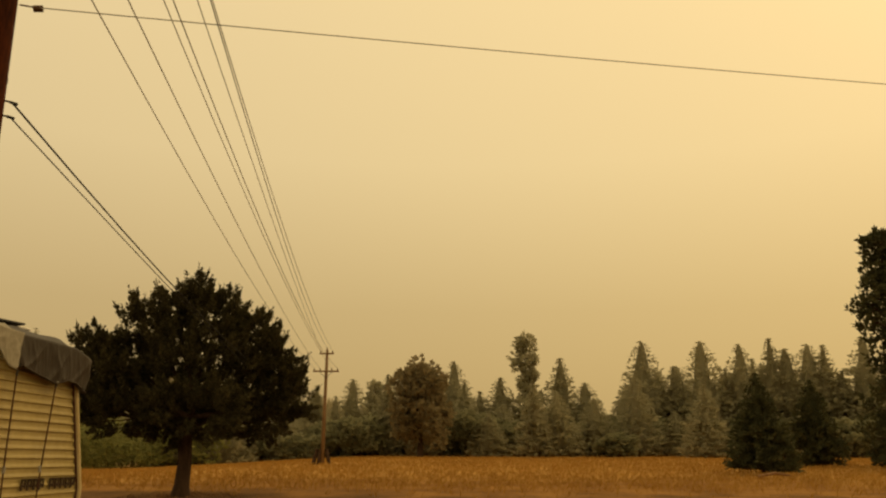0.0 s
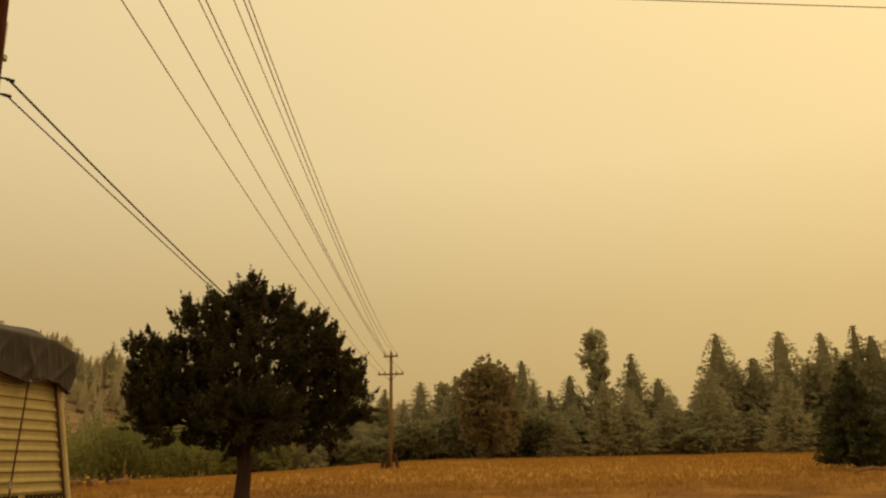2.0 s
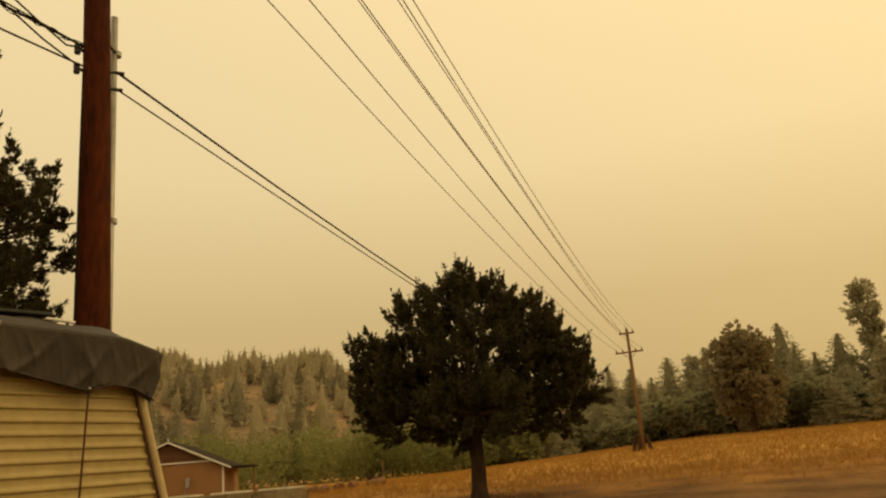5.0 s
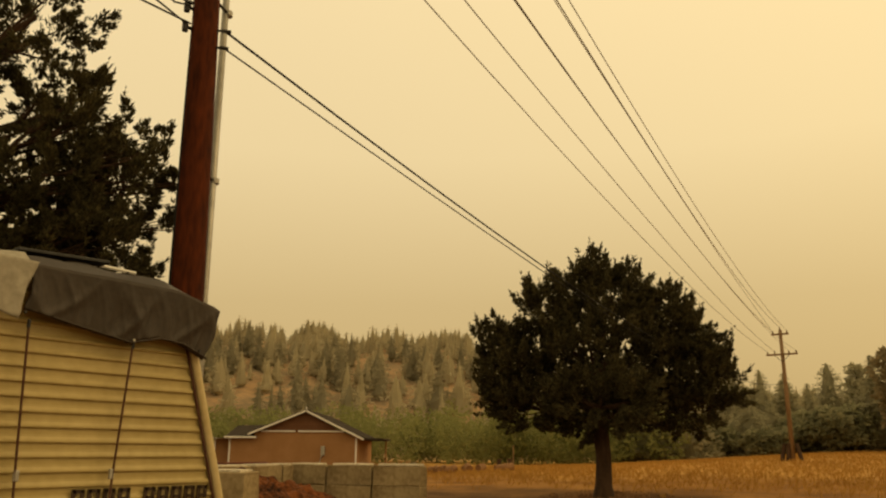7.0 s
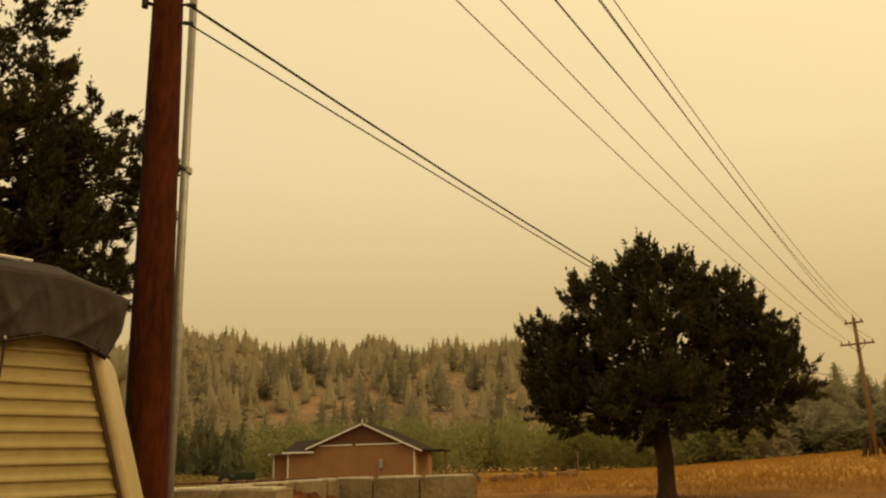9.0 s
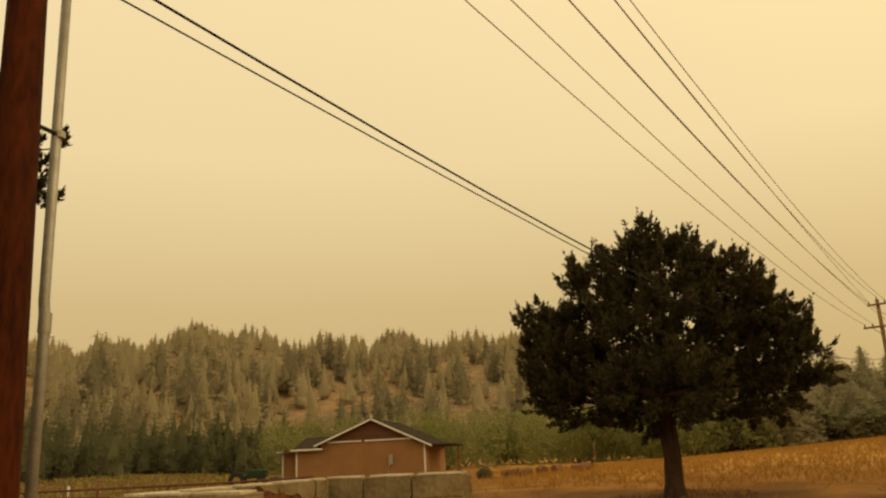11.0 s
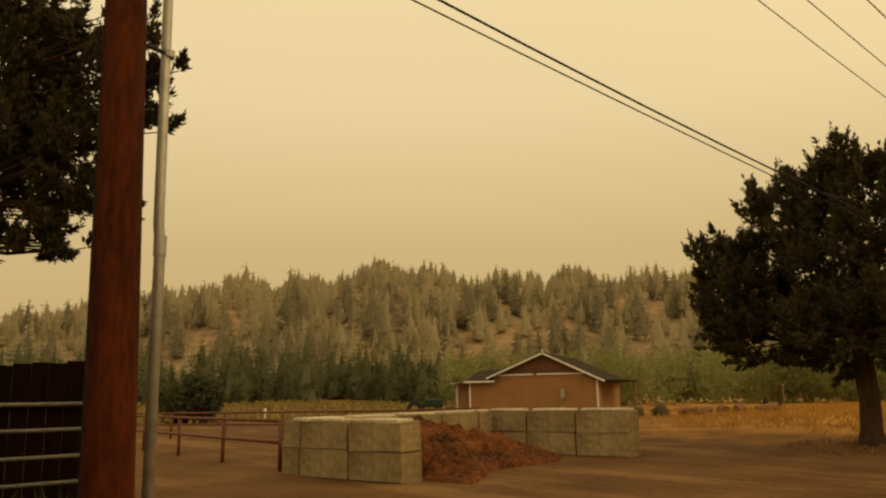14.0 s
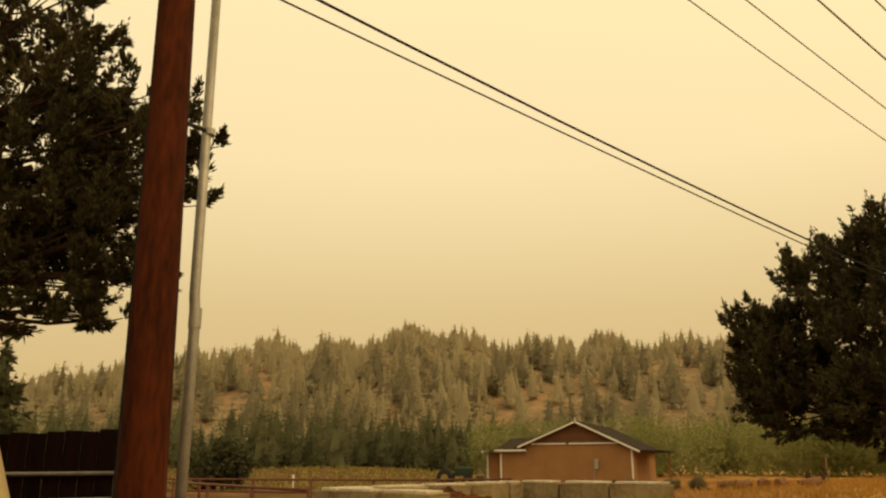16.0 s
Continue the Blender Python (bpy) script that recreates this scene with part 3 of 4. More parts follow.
conduit = part("conduit", tube(B(), [(CON[0], CON[1], 0), (CON[0], CON[1], 3.0), (CON[0], CON[1] - 0.02, 3.2), (CON[0] - 0.01, CON[1] - 0.05, 7.4)], [0.047, 0.047, 0.045, 0.042], 14), M_STEEL, near_pole, "grey galvanised steel conduit", smooth=True)
part("coupling", tube(B(), [(CON[0], CON[1], 2.92), (CON[0], CON[1], 3.09)], 0.054, 14), M_STEEL, conduit)
for h in (4.72, 6.9):
    part("standoff_bracket", tube(B(), [(-0.05, 0.08, h), (CON[0], CON[1], h)], 0.02, 6), M_IRON, near_pole)
    part("strap", tube(B(), [(CON[0], CON[1] - 0.01, h - 0.03), (CON[0], CON[1] - 0.01, h + 0.03)], 0.056, 12), M_STEEL, conduit)
part("ground_cable", tube(B(), [(-0.09, -0.09, 0), (-0.09, -0.125, 3), (-0.085, -0.145, 5.2), (-0.07, -0.16, 6.4)], 0.02, 6), M_CABLE, near_pole, "black cable stapled down the shaft")
for h, w in ((6.63, 0.05), (6.38, 0.05)):
    bm = B()
    tube(bm, [(-0.05, -0.15, h), (-0.07, -0.28, h)], 0.02, 6)
    tube(bm, [(-0.07, -0.26, h - 0.06), (-0.07, -0.26, h + 0.06)], 0.035, 8)
    part("cable_clamp", bm, M_IRON, near_pole)
for h, dy in ((6.385, 0.075), (6.163, 0.055)):
    bm = B()
    tube(bm, [(0.10, 0.02, h + 0.01), (0.215, dy, h)], 0.014, 6)
    tube(bm, [(0.185, dy - 0.01, h), (0.25, dy + 0.06, h - 0.003)], 0.022, 8)
    part("dead_end_clamp", bm, M_IRON, near_pole)
bm = B()
tube(bm, [(0.1, 0.05, 7.9), (0.3, 0.16, 7.91)], 0.012, 6)
tube(bm, [(0.24, 0.16, 7.9), (0.36, 0.20, 7.92)], 0.05, 10)
part("strain_insulator", bm, M_PORCELAIN, near_pole)

FAR = (-14.57, 65.5)
FZ = gz(*FAR)


def distribution_pole(x, y, z, h_low, h_top, rz):
    t = thing("power_pole", "weathered wooden power pole with two crossarms", "utility pole", x, y, z, rz, group="line poles")
    part("shaft", tube(B(), [(0, 0, -0.3), (0, 0, h_top + 0.35)], [0.18, 0.12], 12), M_FARPOLE, t, smooth=True)
    for h, w, xs in ((h_low, 1.1, (-1.0, -0.5, 0.5, 1.0)), (h_top, 0.62, (-0.5, 0.5))):
        arm = part("crossarm", box(B(), 0, -0.16, h, 2 * w, 0.11, 0.13, 0.012), M_FARPOLE, t)
        for q in xs:
            bm = B()
            tube(bm, [(q, -0.16, h + 0.06), (q, -0.16, h + 0.12), (q, -0.16, h + 0.16), (q, -0.16, h + 0.24)], [0.02, 0.06, 0.045, 0.05], 8)
            part("insulator", bm, M_PORCELAIN, arm)
    part("brace", tube(B(), [(-0.6, -0.2, h_low), (0, -0.16, h_low - 0.55)], 0.02, 5), M_IRON, t)
    part("brace", tube(B(), [(0.6, -0.2, h_low), (0, -0.16, h_low - 0.55)], 0.02, 5), M_IRON, t)
    bm = B()
    tube(bm, [(0, -0.1, h_top + 0.35), (0, -0.1, h_top + 0.55)], [0.05, 0.03], 8)
    part("top_insulator", bm, M_PORCELAIN, t)
    return t


far_pole = distribution_pole(*FAR, FZ, 8.75 - FZ, 10.25 - FZ, 0)
# short posts leaning on its foot
for dx, lean in ((-0.75, 0.30), (0.65, -0.3), (-0.3, 0.12)):
    bm = B()
    tube(bm, [(dx, -0.2, -0.1), (dx + lean, -0.1, 1.25)], [0.16, 0.14], 8)
    part("prop_post", bm, M_BARK, far_pole)
BACK = (-2.7, -24.0)
distribution_pole(*BACK, gz(*BACK), 15.0, 17.0, 0)
for q0, z0, x1, z1, sg in ((-1.0, 8.99, -4.07, 14.77, 2.1), (-0.5, 8.99, -3.1, 14.21, 1.85), (0.5, 8.99, -4.12, 18.43, 2.44), (1.0, 8.99, -2.84, 16.94, 3.23), (-0.5, 10.49, -2.34, 15.8, 1.01), (0.0, 10.8, -0.83, 14.36, 2.46), (0.5, 10.49, -2.27, 18.5, 2.85)):
    wire("power_line", "thin grey overhead power line between wooden poles", (FAR[0] + q0, FAR[1] - 0.16, z0), (x1, BACK[1] + 0.1, z1), sg, 0.0135, M_WIRE, group="overhead lines")
for label, a, b, sg, r, m in (("thick dark twisted service cable between two wooden poles", (-7.555, 8.885, 6.385), (-14.43, 65.5, 6.72), 1.49, 0.015, M_CABLE), ("thin dark telephone cable below the thick service cable", (-7.544, 8.865, 6.163), (-14.60, 65.4, 3.95), 0.508, 0.010, M_CABLE)):
    wire("service_cable", label, a, b, sg, r, m, 6, "service cables")
wire("span_wire", "thin steel wire strung across from the pole", (-7.43, 8.95, 7.9), (22.16, 18.46, 9.85), 0.122, 0.008, M_WIRE)
wire("service_drop", "dark twisted service drop cable on the pole", (-7.73, 8.55, 6.63), (-6.9, -12.0, 7.6), 0.35, 0.015, M_CABLE)
wire("service_drop", "thin dark service drop cable on the pole", (-7.73, 8.55, 6.63), (-6.8, -12.0, 8.0), 0.25, 0.009, M_CABLE)
wire("service_drop", "dark looped telephone drop on the pole", (-7.73, 8.55, 6.38), (-7.0, -12.0, 7.0), 0.4, 0.012, M_CABLE)
for turns, rad, r, dz in ((9, 0.026, 0.006, 0.0), (6, 0.032, 0.005, -0.01)):
    a, b = Vector((-7.73, 8.55, 6.63)), Vector((-6.9, -12.0, 7.6))
    w = []
    for i in range(90):
        k = 0.16 * i / 89
        c = a.lerp(b, k) - Vector((0, 0, 0.35 * 4 * k * (1 - k)))
        w.append(c + Vector((math.cos(i * turns * 0.07), 0, math.sin(i * turns * 0.07))) * rad + Vector((0, 0, dz)))
    tagged(part("cable_wrap", tube(B(), w, r, 5), M_CABLE), "thin black wire twisted round the service drop", "cable", "cable wraps")
loop = [(-7.73, 8.53, 6.6), (-7.70, 8.3, 6.52), (-7.66, 7.9, 6.62), (-7.62, 7.5, 6.74), (-7.60, 7.3, 6.70), (-7.62, 7.45, 6.60), (-7.68, 8.0, 6.44), (-7.74, 8.5, 6.36)]
tagged(part("drip_loop", tube(B(), loop, 0.011, 6), M_CABLE), "slack black cable loop hanging beside the pole", "cable")
wire("guy_wire", "thin dark guy wire slanting down behind the juniper", (-13.3, 7.6, 9.4), (-14.8, 8.0, 0.0), 0.0, 0.009, M_IRON)


# ---- the motorhome under its tarp ----
def motorhome():
    t = thing("motorhome", "old cream ribbed-siding motorhome with a tarp over its roof", "motorhome", 0, 0, 0)
    X0, X1, YB = -5.2, -7.6, -1.4

    def nose(z):
        return float(np.interp(z, (0.35, 0.9, 1.35, 2.3, 2.75), (7.24, 7.40, 7.44, 7.14, 6.96)))

    # body: side profile loops across the width, bulging at the nose
    bm = B()
    xs = np.linspace(X0, X1, 9)
    zs = [0.45, 0.9, 1.35, 1.8, 2.3, 2.56, 2.64]
    grid = []
    for xx in xs:
        u = (xx - (X0 + X1) / 2) / ((X0 - X1) / 2)
        row = [bm.verts.new((xx, nose(zz) + 0.55 * (1 - u * u) * (1 if zz < 2.5 else 0.5) - 0.02, zz + (0.04 * (1 - u * u) if zz > 2.6 else 0))) for zz in zs]
        back = [bm.verts.new((xx, YB, zz + (0.04 * (1 - u * u) if zz > 2.6 else 0))) for zz in zs]
        grid.append(row + back[::-1])
    for a, b in zip(grid, grid[1:]):
        for k in range(len(a)):
            bm.faces.new((a[k], a[(k + 1) % len(a)], b[(k + 1) % len(b)], b[k]))
    bm.faces.new(grid[0])
    bm.faces.new(grid[-1][::-1])
    bmesh.ops.recalc_face_normals(bm, faces=bm.faces)
    part("body", bm, M_CREAMTRIM, t, "cream painted body shell")
    # ribbed side panels: each strip of siding with its raised bead
    zz, pitch = 0.78, 0.082
    while zz < 2.56:
        prof = [(0, 0.004), (0.006, 0.003), (0.040, 0.003), (0.043, 0.015), (0.050, 0.018), (0.060, 0.016), (0.076, 0.005), (pitch, 0.004)]
        bm = B()
        a = [bm.verts.new((X0 + d, YB, zz + h)) for h, d in prof]
        b = [bm.verts.new((X0 + d, nose(zz + h) - 0.085, zz + h)) for h, d in prof]
        for i in range(len(prof) - 1):
            bm.faces.new((a[i], b[i], b[i + 1], a[i + 1]))
        bmesh.ops.recalc_face_normals(bm, faces=bm.faces)
        part("siding_strip", bm, M_SIDING, t)
        zz += pitch
    # slanting corner post
    bm = B()
    for side in (X0,):
        pts = [(side + 0.015, nose(h) - 0.035, h) for h in (0.5, 0.9, 1.35, 1.8, 2.3, 2.6)]
        tube(bm, pts, 0.032, 8)
    part("corner_trim", bm, M_CREAMTRIM, t, "pale cream corner moulding", smooth=True)
    # thin brown bar put in as the shadow line beside the corner moulding
    bm = B()
    tube(bm, [(X0 + 0.02, nose(h) - 0.082, h) for h in (0.78, 0.9, 1.35, 1.8, 2.3, 2.5)], 0.010, 6)
    part("trim_shadow_line", bm, M_CORD, t, "brown strip drawn for the trim's shadow line")
    # lettering along the side, drawn as plain blocks
    y = 6.39
    for w in (0.10, 0.10, 0.10, 0.10, 0, 0.10, 0.10, 0.10, 0.10, 0.10):
        if w:
            bm = B()
            box(bm, X0 + 0.026, y, 1.455, 0.008, w * 0.72, 0.022, 0)
            box(bm, X0 + 0.026, y - w * 0.28, 1.415, 0.008, 0.026, 0.10, 0)
            box(bm, X0 + 0.026, y + w * 0.26, 1.425, 0.008, 0.022, 0.08, 0)
            box(bm, X0 + 0.026, y, 1.405, 0.008, w * 0.5, 0.018, 0)
            part("lettering", bm, M_LETTER, t)
        y += 0.098 if w else 0.075
    # side window, skirt, wheels
    win = part("window_frame", box(B(), X0 + 0.02, 4.2, 1.28, 0.05, 1.5, 0.55, 0.015), M_CREAMTRIM, t)
    part("window_pane", box(B(), X0 + 0.048, 4.2, 1.28, 0.01, 1.36, 0.43, 0.004), M_WINDOW, win)
    part("skirt", box(B(), (X0 + X1) / 2, 2.9, 0.58, 2.36, 8.4, 0.36, 0.03), M_CORD, t, "brown lower skirt")
    for wx in (X0 - 0.16, X1 + 0.16):
        for wy in (6.0, 0.6):
            bm = B()
            tube(bm, [(wx - 0.11, wy, 0.36), (wx - 0.09, wy, 0.36), (wx + 0.09, wy, 0.36), (wx + 0.11, wy, 0.36)], [0.31, 0.36, 0.36, 0.31], 20)
            wh = part("wheel", bm, M_RUBBER, t, smooth=False)
            part("rim", tube(B(), [(wx - 0.12, wy, 0.36), (wx + 0.12, wy, 0.36)], 0.19, 16), M_STEEL, wh)
    # roof fittings
    rack = part("roof_rack", tube(B(), [(-5.62, 6.54, 2.895), (-5.62, 6.88, 2.89)], 0.012, 6), M_WHITE, t, "bright metal roof rail")
    for yy in (6.6, 6.82):
        part("rack_foot", tube(B(), [(-5.62, yy, 2.66), (-5.62, yy, 2.89)], 0.012, 5), M_IRON, rack)
    part("roof_box", box(B(), -5.7, 7.0, 2.78, 0.16, 0.22, 0.10, 0.03), M_IRON, t)
    lid = box(B(), 0, 0, 0, 0.42, 0.60, 0.022, 0.006)
    bmesh.ops.transform(lid, matrix=pose(-5.72, 6.32, 2.875, 3, -4, 0), verts=lid.verts)
    part("vent_lid", lid, M_IRON, t, "dark propped-up roof vent lid")
    part("roof_vent", box(B(), -5.95, 6.2, 2.80, 0.5, 0.5, 0.16, 0.03), M_IRON, t)
    return t


motorhome()


def cloth(name, label, mat, y0, y1, top, hem, seed, ny=120, nz=18, x_side=-5.155, x_far=-7.5, category="tarp"):
    """A sheet laid over the roof edge: flat on top, folded over the side, with creases and an uneven hem."""
    rng = np.random.default_rng(seed)
    ph = rng.uniform(0, 6.28, 6)
    bm = B()
    rows = []
    for i in range(ny + 1):
        v = i / ny
        y = y0 + (y1 - y0) * v
        zt, zh = top(y), hem(y)
        row = []
        for k, xx in enumerate(np.linspace(x_far, -5.5, 8)):
            bulge = 0.02 * math.sin(3 * xx + 5 * y + ph[0]) + 0.014 * math.sin(11 * y + ph[1] + 2 * xx)
            bulge += 0.02 * math.exp(-((y - 6.62) / 0.25) ** 2 - ((xx + 5.65) / 0.3) ** 2)
            row.append(bm.verts.new((xx, y, zt + 0.03 + bulge)))
        row.append(bm.verts.new((-5.30, y, zt + 0.005 + 0.012 * math.sin(9 * y + ph[2]))))
        row.append(bm.verts.new((-5.205, y, zt - 0.055)))
        for k in range(1, nz + 1):
            q = k / nz
            w1, w2, w3 = y - 0.28 * q, y + 0.35 * q, y - 0.1 * q
            fold = (0.015 * (1 - abs(math.sin(4.6 * w1 + ph[3]))) ** 3 + 0.014 * (1 - abs(math.sin(7.3 * w2 + ph[4]))) ** 4 + 0.012 * (1 - abs(math.sin(15 * w3 + ph[5]))) ** 3 + 0.007 * (1 - abs(math.sin(27 * w2 - 9 * q + ph[0]))) ** 4 + 0.006 * (1 - abs(math.sin(38 * w1 + 6 * q + ph[4]))) ** 4 - 0.014 + 0.006 * math.sin(9 * y + ph[2])) * min(1, q * 1.6)
            row.append(bm.verts.new((x_side + 0.035 + fold + 0.02 * q, y + 0.02 * math.sin(6 * q + ph[1]) * q - 0.11 * q * v ** 6, zt - 0.055 + (zh - zt + 0.055) * q)))
        rows.append(row)
    for a, b in zip(rows, rows[1:]):
        for k in range(len(a) - 1):
            bm.faces.new((a[k], a[k + 1], b[k + 1], b[k]))
    bmesh.ops.recalc_face_normals(bm, faces=bm.faces)
    bmesh.ops.solidify(bm, geom=bm.faces[:], thickness=0.006)
    return tagged(part(name, bm, mat, smooth=True), label, category)


TOPY, TOPZ = (4.0, 5.0, 5.9, 6.1, 6.5, 6.9, 7.2, 7.45), (2.77, 2.77, 2.78, 2.78, 2.79, 2.785, 2.72, 2.60)
dark_tarp = cloth("tarp", "dark grey-brown tarp hanging over the motorhome's roof edge", M_TARP, 5.93, 7.25,
      lambda y: float(np.interp(y, TOPY, TOPZ)), lambda y: float(np.interp(y, (5.93, 6.2, 6.58, 6.78, 6.95, 7.2, 7.28), (2.44, 2.39, 2.325, 2.375, 2.36, 2.29, 2.26))), 5)
pale_tarp = cloth("tarp", "pale weathered canvas flap draped over the motorhome's roof", M_TARPLIGHT, 3.6, 5.96,
      lambda y: float(np.interp(y, TOPY, TOPZ)) + 0.012, lambda y: float(np.interp(y, (3.6, 4.5, 5.2, 5.6, 5.8, 5.96), (2.62, 2.6, 2.63, 2.58, 2.42, 2.38))), 9, x_side=-5.13)
for cover, mat, gy, gz0, gx in ((dark_tarp, M_STEEL, 6.59, 2.345, -5.10), (dark_tarp, M_IRON, 7.08, 2.33, -5.10), (pale_tarp, M_IRON, 5.9, 2.42, -5.07)):
    part("grommet", tube(B(), [(gx - 0.004, gy, gz0), (gx + 0.012, gy, gz0)], 0.008, 10), mat, cover, "small metal grommet at the hem")
HEMY, HEMZ = (5.94, 6.2, 6.58, 6.78, 6.95, 7.1, 7.14), (2.44, 2.39, 2.325, 2.375, 2.36, 2.30, 2.28)
part("hem", tube(B(), [(-5.10, y, z + 0.004) for y, z in zip(HEMY, HEMZ)], 0.008, 6), M_TARP, dark_tarp, smooth=True)
for y0, y1 in ((6.6, 6.53), (5.95, 6.05), (5.35, 5.15)):
    z0 = 2.33 if y0 > 6.5 else 2.38 if y0 > 5.9 else 2.58
    c = part("tie_cord", tube(B(), [(-5.115, y0, z0), (-5.135, y0 + (y1 - y0) * 0.4, z0 - 0.7), (-5.145, y1, 0.62)], 0.0075, 5), M_CORD)
    tagged(c, "taut brown cord tying the tarp down", "cord", "tarp cords")
    part("hook", tube(B(), [(-5.11, y0, z0 + 0.01), (-5.115, y0, z0 - 0.035)], 0.011, 6), M_IRON, c)
    part("buckle", box(B(), -5.14, y0 + (y1 - y0) * 0.55, 1.55, 0.02, 0.03, 0.06, 0.006), M_STEEL, c)

# ---- concrete block bin and its heap ----
AX = radians(14)
a_, b_ = Vector((math.cos(AX), math.sin(AX), 0)), Vector((-math.sin(AX), math.cos(AX), 0))
BIN0 = Vector((-18.24, 14.98, 0))


def block_mesh(length, seed):
    rng = np.random.default_rng(seed)
    bm = B()
    box(bm, 0, 0, 0, length - 0.04, 0.595, 0.598, 0.035)
    for v in bm.verts:
        v.co += Vector(rng.normal(0, 0.012, 3))
    me = bpy.data.meshes.new("concrete_block")
    bm.to_mesh(me)
    bm.free()
    me.materials.append(M_CONCRETE)
    return me


BLOCKS = [block_mesh(1.6, s) for s in range(4)]
SHORT = [block_mesh(0.6, 9), block_mesh(1.2, 10)]


def block(me, u, v, level, turn):
    p = BIN0 + a_ * (u - 0.1) + b_ * v
    ob = new("concrete_block", me)
    k = (len(bpy.data.objects) * 37) % 11 - 5
    ob.matrix_basis = pose(p.x, p.y, gz(p.x, p.y) + 0.30 + 0.6 * level, 0, 0, 14 + turn + k * 0.3)
    tagged(ob, "grey cast concrete block stacked to wall a bin", "concrete block", "bin blocks")
    # added slab on upper blocks: its pale colour stands in for light from above
    if level == 1:
        ln = 0.5 if me == SHORT[0] else 1.42
        cap = part("cap", box(B(), 0.02 * (k % 3), 0, 0.325, ln * (0.72 + 0.045 * (k % 6)), 0.5, 0.065, 0.02), M_SKYLIT_TOP, ob, "added pale slab imitating the sky-lit block top")


for lv in (0, 1):
    for i in range(2):
        block(BLOCKS[(i + lv) % 4], 1.15 + 1.62 * i, 0.3, lv, 0)
    for i in range(3):
        block(BLOCKS[(i + 2 * lv + 1) % 4], 0.55 + 1.62 * i, 7.6, lv, 0)
    for i in range(4):
        block(BLOCKS[(i + lv) % 4], 0.02, 0.8 + 1.62 * i, lv, 90)
    block(SHORT[0], 0.02, 6.78, lv, 0)


def heap():
    bm = B()
    rows = []
    for i in range(61):
        row = []
        for k in range(81):
            u, v = 0.02 + 5.2 * i / 60, 0.62 + 6.8 * k / 80
            reach = 4.5 - 0.26 * v + 0.3 * math.sin(v * 1.3 + 0.5)
            fall = max(0.0, 1 - max(0.0, u - 1.0) / max(reach - 1.0, 0.3))
            h = 1.12 * (smoothstep(0.55, 1.5, v) if u > 3.2 else 1.0) * fall ** 0.62 * min(1.12, max(0.25, 1.62 - 0.20 * v))
            n1 = noise.noise(Vector((u * 1.3, v * 1.3, 2))) * 0.30 + noise.noise(Vector((u * 4, v * 4, 5))) * 0.2 + noise.noise(Vector((u * 9, v * 9, 7))) * 0.11
            h = min(h + n1 * min(1, h * 2.5) * 0.8, 1.08 + 0.25 * smoothstep(0.9, 1.8, u))
            p = BIN0 + a_ * u + b_ * v
            row.append(bm.verts.new((p.x, p.y, gz(p.x, p.y) + (h if h > 0.02 else -0.05))))
        rows.append(row)
    for a, b in zip(rows, rows[1:]):
        for k in range(80):
            bm.faces.new((a[k], b[k], b[k + 1], a[k + 1]))
    ob = part("compost_heap", bm, M_SOIL)
    tagged(ob, "reddish-brown crumbly bark heap inside the block bin", "heap", kind="stuff")


heap()


# ---- pipe fences ----
def pipe_fence(label, p0, p1, spacing, top=1.17, mid=0.66, r=0.04):
    p0, p1 = Vector((*p0, 0)), Vector((*p1, 0))
    t = thing("pipe_fence", label, "fence")
    n = round((p1 - p0).length / spacing)
    for i in range(n + 1):
        p = p0.lerp(p1, i / n)
        z = gz(p.x, p.y)
        part("post", tube(B(), [(p.x, p.y, z - 0.2), (p.x, p.y, z + top + 0.02)], r * 1.35, 10), M_FENCE, t, smooth=True)
    for h in (top, mid):
        pts = [p0.lerp(p1, i / n) for i in range(n + 1)]
        part("rail", tube(B(), [(p.x, p.y, gz(p.x, p.y) + h) for p in pts], r, 8), M_FENCE, t, smooth=True)


pipe_fence("rust-red steel pipe fence with two rails beside the blocks", (-19.45, 15.2), (-55.5, 13.6), 3.6)
pipe_fence("rust-red steel pipe fence along the far side of the lot", (-25.3, 25.7), (-50.0, 9.7), 2.9, top=1.12, mid=0.62, r=0.042)

# ---- stock gate and dark boarded screen ----
gate = thing("stock_gate", "grey galvanised tube stock gate standing beside the pole", "gate", -11.1, 9.4, 0, 98)
for h in (1.71, 1.43, 1.14, 0.86, 0.58):
    part("rail", tube(B(), [(-4.2, 0, h), (-0.05, 0, h - 0.005)], 0.021, 8), M_GATE, gate, smooth=True)
for xx in (-4.2, -2.1, -0.12):
    part("upright", tube(B(), [(xx, 0, 0.5), (xx, 0, 1.73)], 0.02, 8), M_GATE, gate, smooth=True)
part("gate_post", tube(B(), [(0.02, 0.02, -0.2), (0.05, 0.02, 2.2)], 0.045, 10), M_GATE, gate, smooth=True)
screen = thing("board_screen", "dark red-brown upright board screen behind the stock gate", "fence panel", -11.75, 9.55, 0, 98)
for i in range(22):
    h = 2.22 - min(0.1, 0.012 * i) + 0.01 * math.sin(i * 2.3)
    part("board", box(B(), -0.1 - i * 0.195, 0, h / 2, 0.188, 0.028, h, 0.004), M_SHED, screen)
part("batten", box(B(), -2.2, -0.04, 0.5, 4.3, 0.05, 0.09, 0.006), M_SHED, screen)
part("batten", box(B(), -2.2, -0.04, 1.7, 4.3, 0.05, 0.09, 0.006), M_SHED, screen)
rng = np.random.default_rng(77)
Pw = np.stack([rng.uniform(-10.9, -9.0, 1100), rng.uniform(5.5, 9.3, 1100), np.zeros(1100)], 1)
